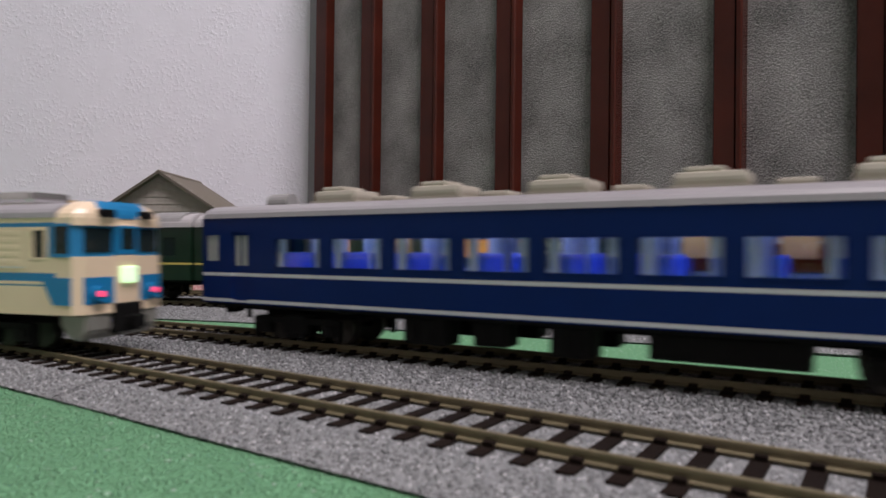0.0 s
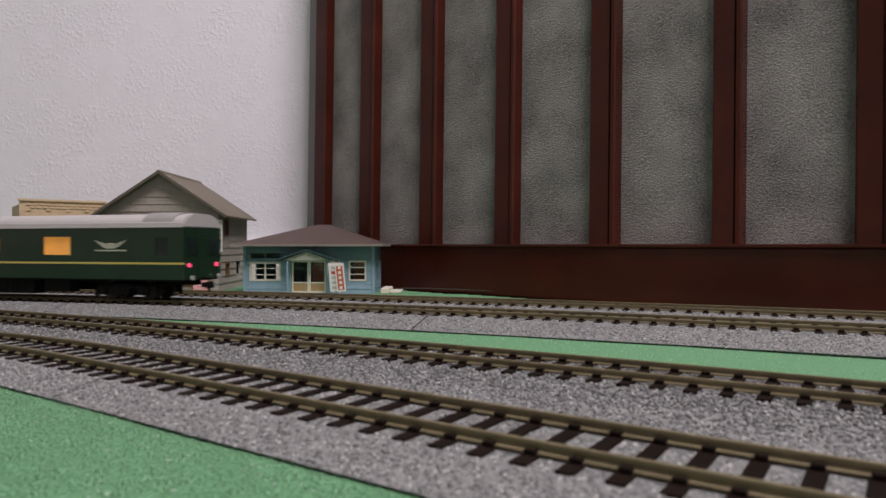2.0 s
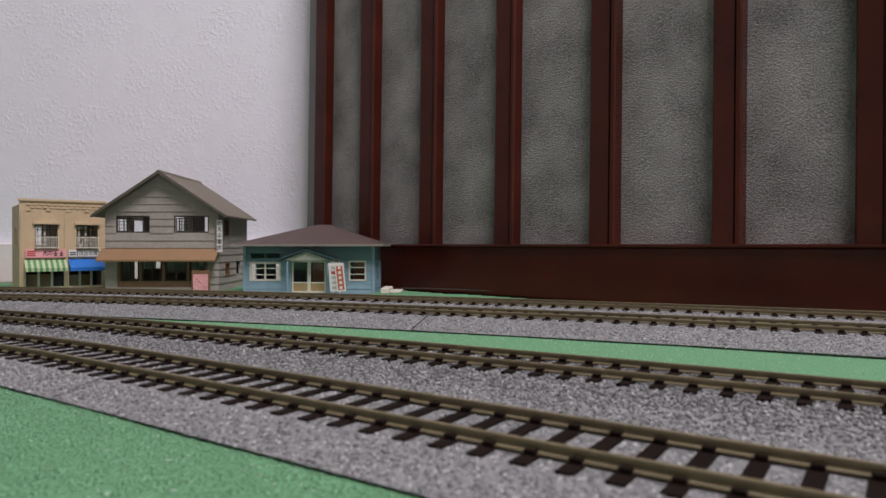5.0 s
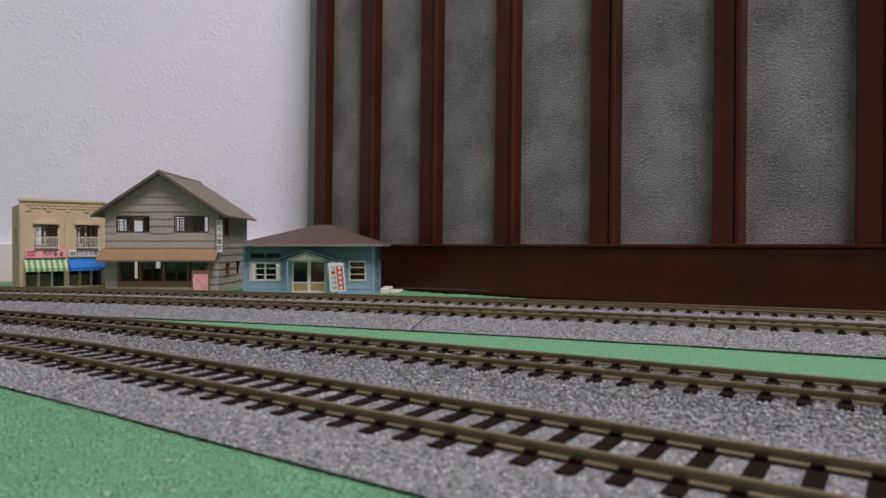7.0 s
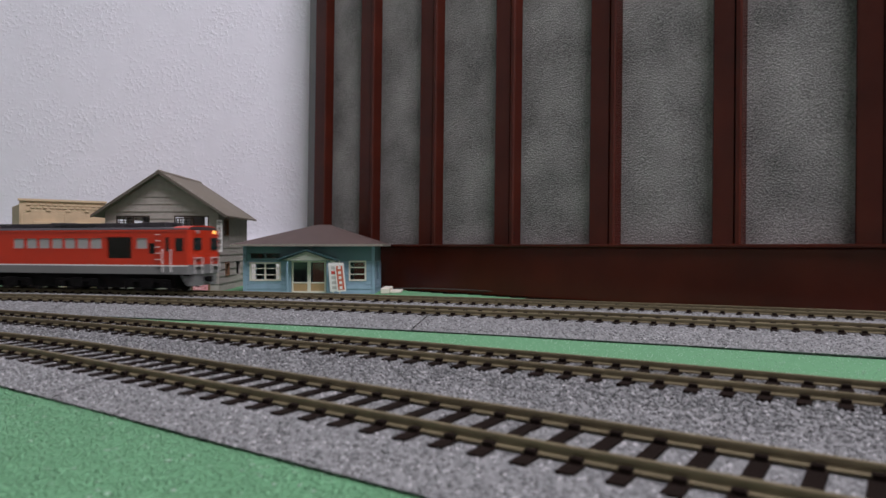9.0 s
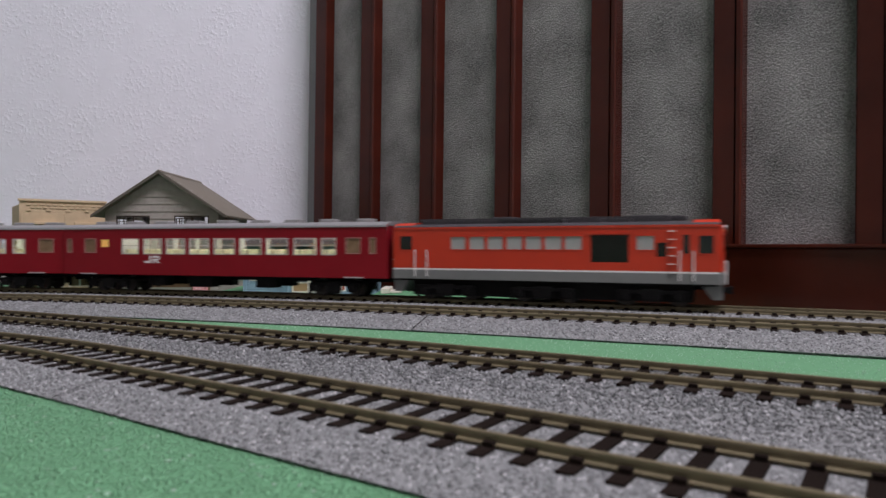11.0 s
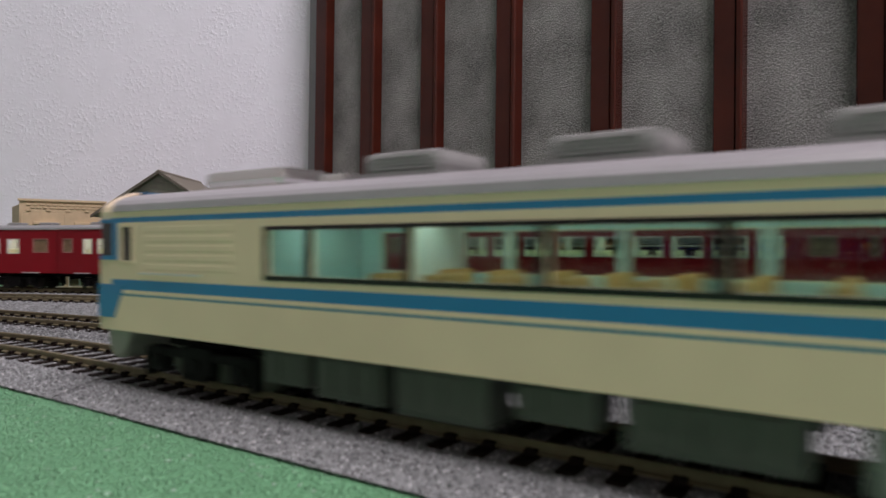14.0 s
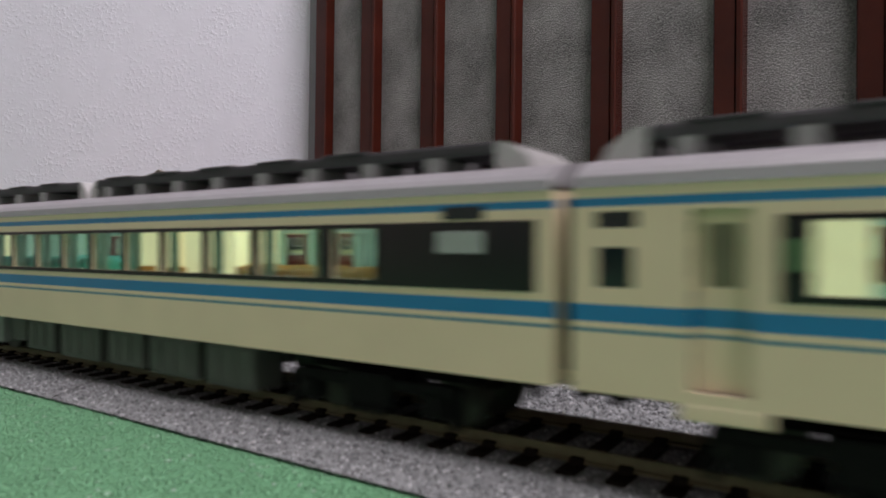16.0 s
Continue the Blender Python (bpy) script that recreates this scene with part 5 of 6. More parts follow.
def build_house():
    t = thing("model_house", "grey clapboard two-storey model shop with gable roof and ochre awning", "house", place(-236, 560, 1.0, 1.5), "model buildings")
    H, D = 47.0, 88.0
    up = [(-38, -10, 49.4, 63.7), (10, 39, 49.4, 63.7)]
    low = [(-37, 38, 3.5, 27)]

    def gable(z):
        h = min(H, (99.0 - z) / 0.667)
        return -h, h
    # walls with openings; the gable triangle closes the front and the back
    for y, th in ((0, 1.6), (D, -1.6)):
        hs = [(a + H, b + H, c, d) for a, b, c, d in (up + low if y == 0 else [(-21.5, -13, 47, 66), (7, 13, 47, 66), (-40, -34.5, 8, 26), (7, 12, 8, 26)])]
        holed_wall(t, "wall", 2 * H, [(0, 67.5, 0)], hs, th, GREYBOARD, -H, y)
        bm = bmesh.new()
        prism(bm, [(-H, 67.5), (H, 67.5), (0, 98.9)], "y", *sorted((y, y + th)))
        part("gable", bm, GREYBOARD, t, "grey boarded gable")
    side_holes = [(14, 26, 47, 62), (16, 28, 12, 24), (50, 64, 12, 24)]
    holed_wall(t, "wall", D - 3.2, [(0, 67.5, 0)], side_holes, 1.6, GREYBOARD, H, 1.6, 90)
    holed_wall(t, "wall", D - 3.2, [(0, 67.5, 0)], [(18, 38, 47, 66), (50, 72, 47, 66), (51, 73, 8, 27)], -1.6, GREYBOARD, -H, 1.6, 90)
    boards(t, gable, 0, 97, 6.1, up + low, 0, GREYBOARD)
    boards(t, lambda z: (0, D), 0, 67, 6.1, [(a + 1.6, b + 1.6, c, d) for a, b, c, d in side_holes], 0, GREYBOARD, 90, (H, 0))
    for a, b, c, d in up:
        sash(t, a, b, c, d, 0.2, 2, 1, DARKWOOD, 1.0)
        sash(t, a + 1, (a + b) / 2, c + 1, d - 2, 2.2, 3, 4, DARKWOOD, 0.7, "inner_sash", 0.5, False)
        sash(t, a + 1, a + 13, c, d, D - 3, 2, 4, IVORY, 0.7, "back_sash", 0.5, False)
    sash(t, 14, 26, 47, 62, 0, 1, 1, DARKWOOD)
    for a, b, c, d in side_holes[:2]:
        bm = bmesh.new()
        for q in ((a, a + 1.1, c, d), (b - 1.1, b, c, d), (a, b, c, c + 1.1), (a, b, d - 1.1, d)):
            box(bm, H - 1.2, H + 0.9, q[0] + 1.6, q[1] + 1.6, q[2], q[3])
        part("window_frame", bm, MIDWOOD, t)
    # shop front: wooden sill, posts, glazed sliding doors
    bm = bmesh.new()
    box(bm, -37, 38, 0.5, 2.5, 3.5, 8.6)
    part("shop_sill", bm, MIDWOOD, t, "brown wooden shop sill")
    for x in (-37, -19.5, 0, 20.5, 36):
        bm = bmesh.new()
        box(bm, x, x + 2.2, 0.2, 2.6, 3.5, 27, 0.2)
        part("shop_post", bm, MIDWOOD, t)
    for a, b in ((-34.5, -20), (-17, -1), (2.5, 20), (23, 35.5)):
        sash(t, a, b, 8.6, 27, 1.0, 2, 1, DARKWOOD, 0.8, "shop_door")
    # floors coloured dark to put the room's shade behind the windows
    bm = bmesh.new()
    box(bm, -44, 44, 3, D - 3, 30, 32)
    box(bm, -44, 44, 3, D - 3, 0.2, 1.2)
    part("storey_floor", bm, ROOMSHADE, t)
    bm = bmesh.new()
    box(bm, -30, -12, 30, 44, 1.2, 18, 0.8)
    box(bm, -6, 10, 26, 40, 1.2, 14, 0.8)
    box(bm, 16, 30, 34, 46, 1.2, 20, 0.8)
    part("shop_counter", bm, DARKWOOD, t)
    # awning
    bm = bmesh.new()
    prism(bm, [(0, 36.2), (0, 34.8), (-11, 25.4), (-11, 26.8)], "x", -50, 47.5)
    part("awning", bm, OCHRE, t, "ochre-brown sloping shop awning")
    # roof sheets with thickness and bargeboards
    for sx in (-1, 1):
        bm = bmesh.new()
        prism(bm, [(0, 100.6), (sx * 55, 63.9), (sx * 55, 62.4), (0, 99.0)], "y", -7, D + 7)
        part("roof_sheet", bm, ROOFOLIVE, t, "olive-grey roof slope")
        bm = bmesh.new()
        prism(bm, [(0, 101.0), (sx * 55.4, 64.0), (sx * 55.4, 61.6), (0, 98.2)], "y", -8.2, -7)
        part("bargeboard", bm, DARKOLIVE, t)
    bm = bmesh.new()
    prism(bm, [(-2, 99.8), (0, 101.6), (2, 99.8)], "y", -8, D + 8)
    part("ridge_cap", bm, ROOFOLIVE, t)
    # upright white shop sign on the corner
    bm = bmesh.new()
    box(bm, 46.6, 51.2, -3.6, -2.6, 33, 60, 0.1)
    s = part("sign_board", bm, WHITE, t, "upright white shop sign with dark lettering")
    for i, sign in enumerate("かえる書房"):
        text_part("sign_text", sign, 4.4, Matrix.Translation((48.9 * MM, -3.66 * MM, (57.2 - i * 5.2) * MM)) @ Matrix.Rotation(radians(90), 4, "X"), DARKINK, s)
    # standing notice
    n = thing("notice_stand", "brown framed stand with a pink notice before the shop", "sign", place(-199.5, 549, 1.0, -2))
    bm = bmesh.new()
    box(bm, -7.6, 7.6, -0.6, 0.9, 0, 18, 0.3)
    part("frame", bm, MIDWOOD, n)
    bm = bmesh.new()
    box(bm, -6.2, 6.2, -0.9, -0.55, 1.6, 15)
    part("poster", bm, PINK, n, "pink poster with pale bars")
    dots = random.Random(4)
    for i in range(34):
        bm = bmesh.new()
        x, z = -5.4 + 1.8 * (i % 6) + dots.uniform(-0.4, 0.4), 3.2 + 1.9 * (i // 6) + dots.uniform(-0.4, 0.4)
        box(bm, x, x + dots.uniform(0.5, 1.3), -1.0, -0.85, z, z + dots.uniform(0.3, 0.9))
        part("text_bar", bm, PALEPINK if i % 5 else REDINK, n)


PALEPINK = mat("pale_pink_print", (0.85, 0.68, 0.68), 0.5, var=0.05)
DARKOLIVE = mat("dark_olive_bargeboard", (0.10, 0.09, 0.07), 0.6, var=0.1)


def build_shop():
    t = thing("model_shop", "tan two-storey model shop block with striped and blue awnings", "shop", place(-331.5, 594.8, 1.0, 38) @ Matrix.Translation((-9.0 * MM, 0, 0)) @ Matrix.Diagonal((0.82, 1, 1, 1)), "model buildings")
    W, D, Ht = 37.0, 56.0, 77.0
    wins = [(-23, -2, 36.5, 57.5), (16, 37, 36.5, 57.5)]
    lows = [(-32, 5, 1.5, 27), (8, 42, 1.5, 27)]
    hs = [(a + W, b + W, c, d) for a, b, c, d in wins + lows]
    holed_wall(t, "wall", 2 * W + 8, [(0, Ht, 0)], hs, 1.8, TANWALL, -W, 0, label="tan rendered front wall")
    holed_wall(t, "wall", D, [(0, Ht - 3, 0)], [(20, 34, 38, 54)], -1.8, TANWALL, -W, 1.8, 90)
    holed_wall(t, "wall", D, [(0, Ht - 3, 0)], [], 1.8, TANWALL, W + 8, 1.8, 90)
    holed_wall(t, "wall", 2 * W + 4, [(0, Ht - 3, 0)], [(10, 26, 40, 56), (44, 60, 40, 56), (12, 30, 4, 24)], -1.8, TANWALL, -W + 2, D)
    bm = bmesh.new()
    box(bm, -W + 2, W + 6, 2, D - 2, Ht - 7, Ht - 5)
    part("flat_roof", bm, TANWALL, t)
    bm = bmesh.new()
    box(bm, -W - 1.2, W + 9, -1.5, 2.2, Ht, Ht + 2.0, 0.3)
    part("coping", bm, TANWALL, t, "tan parapet coping")
    # raised brick pattern under the coping
    me = None
    for row in range(3):
        n = 0
        x = -W + 6 + (3 if row % 2 else 0)
        while x < W + 4:
            if row < 2 or n % 3 == 0:
                if me is None:
                    bm = bmesh.new()
                    box(bm, 0, 4.6, -0.8, 0, 0, 1.7)
                    me = to_mesh("brick", bm, TANWALL)
                b = new("brick", me)
                b.parent = t
                b.location = (x * MM, 0, (Ht - 3.4 - row * 2.5) * MM)
            x += 6.1
            n += 1
    for x in (-W + 1.2, -W + 41, ):
        bm = bmesh.new()
        box(bm, x, x + 1.6, -0.9, 0, 0, Ht - 10, 0.2)
        part("pilaster", bm, TANWALL, t)
    for a, b, c, d in wins:
        bm = bmesh.new()
        box(bm, a - 2, b + 2, -2.6, 0, d - 0.5, d + 1.8, 0.3)
        part("window_hood", bm, TANWALL, t)
        sash(t, a, b, c, d, 0.4, 3, 4, DARKWOOD, 0.8)
        sash(t, a + 2, a + 10, c + 2, d - 2, 1.8, 1, 1, IVORY, 1.4, "inner_sash", 0.5, False)
        bm = bmesh.new()
        box(bm, a - 0.5, b + 0.5, -4.2, -3.6, 45.5, 46.2)
        box(bm, a - 0.5, b + 0.5, -4.2, 0, 36.2, 37.0)
        balcony = part("balcony", bm, IVORY, t, "small ivory balcony railing")
        k = int((b - a) / 1.6)
        for i in range(k + 1):
            x = a + (b - a - 0.5) * i / k
            bm = bmesh.new()
            box(bm, x, x + 0.5, -4.1, -3.7, 37, 45.5)
            part("baluster", bm, IVORY, balcony)
    # shop signs
    bm = bmesh.new()
    box(bm, -32, 5.5, -2.2, -0.2, 28, 35.2, 0.2)
    s = part("sign_board", bm, PINK, t, "pink shop sign with dark lettering")
    text_part("sign_text", "肉の", 4.6, Matrix.Translation((-11.5 * MM, -2.3 * MM, 31.5 * MM)) @ Matrix.Rotation(radians(90), 4, "X"), DARKINK, s)
    bm = bmesh.new()
    for x in (-6.5, -1.0):
        box(bm, x, x + 4.0, -2.4, -2.15, 31.2, 31.9)
        box(bm, x + 0.4, x + 3.6, -2.4, -2.15, 29.6, 30.2)
        box(bm, x + 1.7, x + 2.3, -2.4, -2.15, 29.4, 33.8)
    part("name_bar", bm, DARKINK, s)
    bm = bmesh.new()
    for i in range(3):
        box(bm, -30.5, -23, -2.4, -2.15, 29.6 + 1.7 * i, 30.5 + 1.7 * i)
    part("text_bar", bm, REDINK, s)
    bm = bmesh.new()
    box(bm, 8, 16, -2.2, -0.2, 28.6, 34.6, 0.2)
    box(bm, 17, 42, -2.2, -0.2, 28.6, 34.6, 0.2)
    s = part("sign_board", bm, WHITE, t, "white shop sign with black lettering")
    text_part("sign_text", "豆腐店", 4.4, Matrix.Translation((34 * MM, -2.3 * MM, 31.5 * MM)) @ Matrix.Rotation(radians(90), 4, "X"), DARKINK, s)
    bm = bmesh.new()
    for x in (18.5, 23.0):
        for i in range(3):
            box(bm, x + 1.3 * i, x + 0.6 + 1.3 * i, -2.4, -2.15, 29.6, 33.6)
    for i in range(2):
        box(bm, 9.2, 14.8, -2.4, -2.15, 30.1 + 1.8 * i, 31.0 + 1.8 * i)
    part("name_bar", bm, DARKINK, s)
    # awnings
    for i in range(15):
        bm = bmesh.new()
        x = -33 + 2.6 * i
        prism(bm, [(0, 26.5), (0, 25.9), (-10, 18.6), (-10, 16.2), (-10.5, 16.2), (-10.5, 19.2)], "x", x, x + 2.6)
        part("awning_strip", bm, STRIPEGREEN if i % 2 else STRIPEPALE, t)
    bm = bmesh.new()
    prism(bm, [(0, 26.5), (0, 25.9), (-10, 18.6), (-10, 16.2), (-10.5, 16.2), (-10.5, 19.2)], "x", 8, 42)
    part("awning", bm, AWNBLUE, t, "bright blue shop awning")
    for a, b, c, d in lows:
        for k in range(3):
            w = (b - a) / 3
            sash(t, a + k * w + 0.1, a + (k + 1) * w - 0.1, c, d, 0.8, 1, 1, IVORY, 1.0, "shop_door")
    # dark floor and an upright dark sheet as shade behind the shop front
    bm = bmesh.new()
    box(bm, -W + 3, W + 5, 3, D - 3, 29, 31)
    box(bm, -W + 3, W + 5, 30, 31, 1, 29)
    part("storey_floor", bm, ROOMSHADE, t)
    bm = bmesh.new()
    box(bm, -28, -6, 14, 20, 0.5, 13, 0.6)
    box(bm, 12, 34, 14, 20, 0.5, 12, 0.6)
    part("shop_counter", bm, KRAFT, t)


def build_station():
    t = thing("model_station", "pale blue boarded model station with hipped brown-red roof", "station", place(-107.5, 535, 1.0, -1.0), "model buildings")
    W, D = 52.5, 46.0
    wins = [(-48, -22.6, 10.2, 25.2), (-48, -22.6, 27.4, 33.2), (32, 46, 10.2, 26.5)]
    door = (-14.5, 14, 0.8, 26.4)
    hs = [(a + W, b + W, c, d) for a, b, c, d in wins + [door]]
    holed_wall(t, "wall", 2 * W, [(0, 26, 1), (26, 40, 0)], hs, 1.6, [STATIONTEAL, STATIONBLUE], -W, 0, label="blue boarded front wall")
    holed_wall(t, "wall", D - 1.6, [(0, 26, 1), (26, 40, 0)], [(12, 30, 10, 25)], 1.6, [STATIONTEAL, STATIONBLUE], W, 1.6, 90)
    holed_wall(t, "wall", D - 1.6, [(0, 26, 1), (26, 40, 0)], [(12, 30, 10, 25)], -1.6, [STATIONTEAL, STATIONBLUE], -W, 1.6, 90)
    holed_wall(t, "wall", 2 * W - 3.2, [(0, 40, 0)], [(12, 22, 8, 26), (44, 62, 1, 27), (80, 92, 8, 26)], -1.6, [STATIONTEAL], -W + 1.6, D)
    boards(t, lambda z: (-W, W), 0, 25.5, 3.7, wins + [(-17.5, 17, 0, 30)], 0, STATIONBLUE, lap=0.0)
    boards(t, lambda z: (0, D), 0, 25.5, 3.7, [(13.6, 31.6, 10, 25)], 0, STATIONBLUE, 90, (W, 0), 0.0)
    for x in (-W, W - 1.6):
        bm = bmesh.new()
        box(bm, x - 0.4, x + 2.0, -1.2, 0.3, 0, 40)
        part("corner_post", bm, STATIONBLUE, t)
    sash(t, -48, -22.6, 10.2, 25.2, -0.3, 2, 3, IVORY, 1.3)
    sash(t, -48, -22.6, 27.4, 33.2, 0.1, 2, 1, STATIONTEAL, 0.9)
    sash(t, 32, 46, 10.2, 26.5, -0.3, 1, 3, IVORY, 1.2)
    for x0, x1 in ((-14, 0), (0, 13.6)):
        d = sash(t, x0, x1, 0.8, 26.4, 0.1, 1, 1, IVORY, 1.3, "sliding_door")
        bm = bmesh.new()
        box(bm, x0 + 1.2, x1 - 1.2, 0.4, 1.0, 1.6, 8.2)
        part("panel", bm, KRAFT, d)
        bm = bmesh.new()
        box(bm, x0 + 1.2, x1 - 1.2, 0.1, 1.2, 8.2, 9.2)
        part("rail", bm, IVORY, d)
    # floor and ceiling sheets, darkened in colour for the unlit room
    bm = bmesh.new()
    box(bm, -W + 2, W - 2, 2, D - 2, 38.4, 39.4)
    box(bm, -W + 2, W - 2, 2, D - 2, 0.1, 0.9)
    part("inner_floor", bm, ROOMSHADE, t)
    bm = bmesh.new()
    box(bm, -10, 4, 10, 16, 0.9, 7, 0.6)
    part("waiting_bench", bm, DARKWOOD, t)
    # hipped roof
    bm = bmesh.new()
    e = 60.0
    z0, z1 = 39.6, 56.0
    base = [bm.verts.new(p) for p in ((-e, -9, z0), (e, -9, z0), (e, D + 9, z0), (-e, D + 9, z0))]
    low = [bm.verts.new(p) for p in ((-e, -9, z0 - 1.0), (e, -9, z0 - 1.0), (e, D + 9, z0 - 1.0), (-e, D + 9, z0 - 1.0))]
    top = [bm.verts.new((2, D / 2, z1)), bm.verts.new((12, D / 2, z1))]
    for q in ((base[0], base[1], top[1], top[0]), (base[1], base[2], top[1]), (base[2], base[3], top[0], top[1]), (base[3], base[0], top[0]), low[::-1]):
        bm.faces.new(q)
    for i in range(4):
        bm.faces.new((base[i], low[i], low[(i + 1) % 4], base[(i + 1) % 4]))
    part("roof", bm, ROOFMAROON, t, "hipped brown-red roof")
    bm = bmesh.new()
    box(bm, -e - 0.3, e + 0.3, -9.6, -8.8, z0 - 1.6, z0 + 0.2)
    box(bm, e - 0.4, e + 0.4, -8.8, D + 9, z0 - 1.6, z0 + 0.2)
    part("eaves_board", bm, ROOFEDGE, t, "weathered grey eaves board")
    # porch gable
    bm = bmesh.new()
    prism(bm, [(-20, 26.8), (19, 26.8), (-0.5, 34.0)], "y", -7.2, 0)
    part("porch_gable", bm, PALEGABLE, t, "pale grey-green porch gable")
    for sx in (-1, 1):
        bm = bmesh.new()
        prism(bm, [(-0.5, 36.0), (-0.5 + sx * 25, 27.4), (-0.5 + sx * 25, 26.2), (-0.5, 34.6)], "y", -9, 0)
        part("porch_roof", bm, DARKTEAL, t, "dark teal porch roof")
    for x in (-16.6, 15.4):
        bm = bmesh.new()
        box(bm, x, x + 1.2, -6.6, -5.4, 0, 27, 0.1)
        part("porch_post", bm, STATIONBLUE, t)
    # banners by the door
    for x, lean, m1, nm in ((22.5, 7, WHITE, "white"), (28.0, 9, REDINK, "red")):
        b = thing("banner", nm + " printed upright banner on a thin pole by the station", "banner", place(-107.5 + x, 524 - (x - 22) * 0.2, 1.2, 0))
        sheet = bmesh.new()
        prism(sheet, [(-3.6, 2.0), (3.6, 2.6), (3.6 - lean * 0.25, 25.0), (-3.6 - lean * 0.25, 24.6)], "y", 0, 0.25)
        s = part("banner_sheet", sheet, WHITE, b)
        if m1 is REDINK:
            bm = bmesh.new()
            prism(bm, [(-2.6, 3.4), (2.4, 3.8), (2.4 - lean * 0.22, 22.6), (-2.6 - lean * 0.22, 22.2)], "y", -0.1, 0.02)
            part("red_field", bm, REDFIELD, s)
        bm = bmesh.new()
        tube(bm, -1.5, 0.6, -0.1, 0.35, 26, "z", 8, 0.3)
        part("pole", bm, IVORY, b)
        for i in range(5):
            bm = bmesh.new()
            z = 21 - 3.9 * i
            k = -lean * 0.25 * z / 25
            box(bm, k - (1.6 if m1 is WHITE else 1.1), k + (1.6 if m1 is WHITE else 1.1), -0.2, 0.02, z - 1.1, z + 1.1, 0.2)
            part("text_bar", bm, REDINK if m1 is WHITE and i in (1,) else (PALEBAR if m1 is WHITE else WHITE), s)
    b = thing("wall_plate", "small red and white enamel plate on the station front", "sign", place(-107.5 + 21.0, 533.2, 21.5, 0))
    bm = bmesh.new()
    box(bm, -4, 4, -0.3, 0.1, 0, 6.4, 0.1)
    p = part("plate", bm, WHITE, b)
    bm = bmesh.new()
    box(bm, -3.4, 3.4, -0.45, -0.25, 2.4, 4.0)
    part("red_bar", bm, REDINK, p)
    b = thing("station_base", "pale cream plinth strip beside the station", "base", place(-50, 540, 1.0, -1))
    bm = bmesh.new()
    box(bm, 0, 7, -6, 26, 0, 4.2, 0.6)
    box(bm, 7, 16, 0, 22, 0, 1.8, 0.5)
    part("slab", bm, IVORY, b)


ROOFEDGE = mat("weathered_eaves", (0.24, 0.22, 0.19), 0.6, var=0.15)
DARKTEAL = mat("dark_teal_sheet", (0.03, 0.075, 0.08), 0.5, var=0.1)
REDFIELD = mat("brick_red_print", (0.5, 0.12, 0.07), 0.6, var=0.1)
PALEBAR = mat("pale_grey_print", (0.5, 0.5, 0.48), 0.6, var=0.1)


def build_cable():
    pts = [(-45, 566, 3), (-10, 556, 4.5), (40, 520, 3.5), (90, 478, 4.5), (150, 424, 3.5)]
    cu = bpy.data.curves.new("cable", "CURVE")
    cu.dimensions, cu.bevel_depth, cu.bevel_resolution = "3D", 0.0004, 2
    sp = cu.splines.new("NURBS")
    sp.points.add(len(pts) - 1)
    for p, q in zip(sp.points, pts):
        p.co = (q[0] * MM, q[1] * MM, q[2] * MM, 1)
    sp.use_endpoint_u = True
    cu.materials.append(GREYBOX)
    tagged(new("cable", cu), "thin grey feeder cable lying along the partition foot", "cable")
    b = thing("screw", "small bright screw head on the base board", "screw", place(205, SLAT_Y(205) - 8, 40.0, SLAT_ANG))
    bm = bmesh.new()
    tube(bm, 0, 0, 0, 1.3, 0.8, "z", 12, 0.9)
    part("screw_head", bm, SILVER, b)


def build_room_lamp():
    t = thing("ceiling_light", "large round white ceiling light of the room", "lamp", pose(0.55, -0.36, 1.965))
    bm = bmesh.new()
    tube(bm, 0, 0, 0, 500, 34, "z", 48, 480)
    part("lamp_housing", bm, WHITE_TRIM, t)


build_ground()
build_walls()
build_slats()
build_room_lamp()
build_shop()
build_house()
build_station()
build_cable()
build_trains()
T_LABEL = "model railway track on grey ballast"
TRACK_A = build_track("track", LINE_A, "model railway track with olive rails crossing the green mat", near=(-190, 90), half=27.5, ez=3.7, joints=(-92,))
TRACK_B = build_track("track", LINE_B, T_LABEL + " beside the green strip", 0.3, near=(-260, 130), half=40.0, ez=2.4)
TRACK_C = build_track("track", LINE_C, T_LABEL + " along a double line", near=(-330, 220), half=36.0, joints=(-225, -2))
TRACK_D = build_track("track", LINE_D, T_LABEL + " by the model houses", near=(-400, 260))
# ---- loose grain of ballast and felt ----
def island_mat(name, stops, rough=0.8):
    """Grains whose colour is drawn grain by grain."""
    m = bpy.data.materials.new(name)
    m.use_nodes = True
    nt = m.node_tree
    geo = nt.nodes.new("ShaderNodeNewGeometry")
    ramp = nt.nodes.new("ShaderNodeValToRGB")
    while len(ramp.color_ramp.elements) < len(stops):
        ramp.color_ramp.elements.new(0.5)
    for e, (p, c) in zip(ramp.color_ramp.elements, stops):
        e.position, e.color = p, (*c, 1)
    nt.links.new(geo.outputs["Random Per Island"], ramp.inputs[0])
    nt.links.new(ramp.outputs[0], nt.nodes["Principled BSDF"].inputs["Base Color"])
    nt.nodes["Principled BSDF"].inputs["Roughness"].default_value = rough
    return m


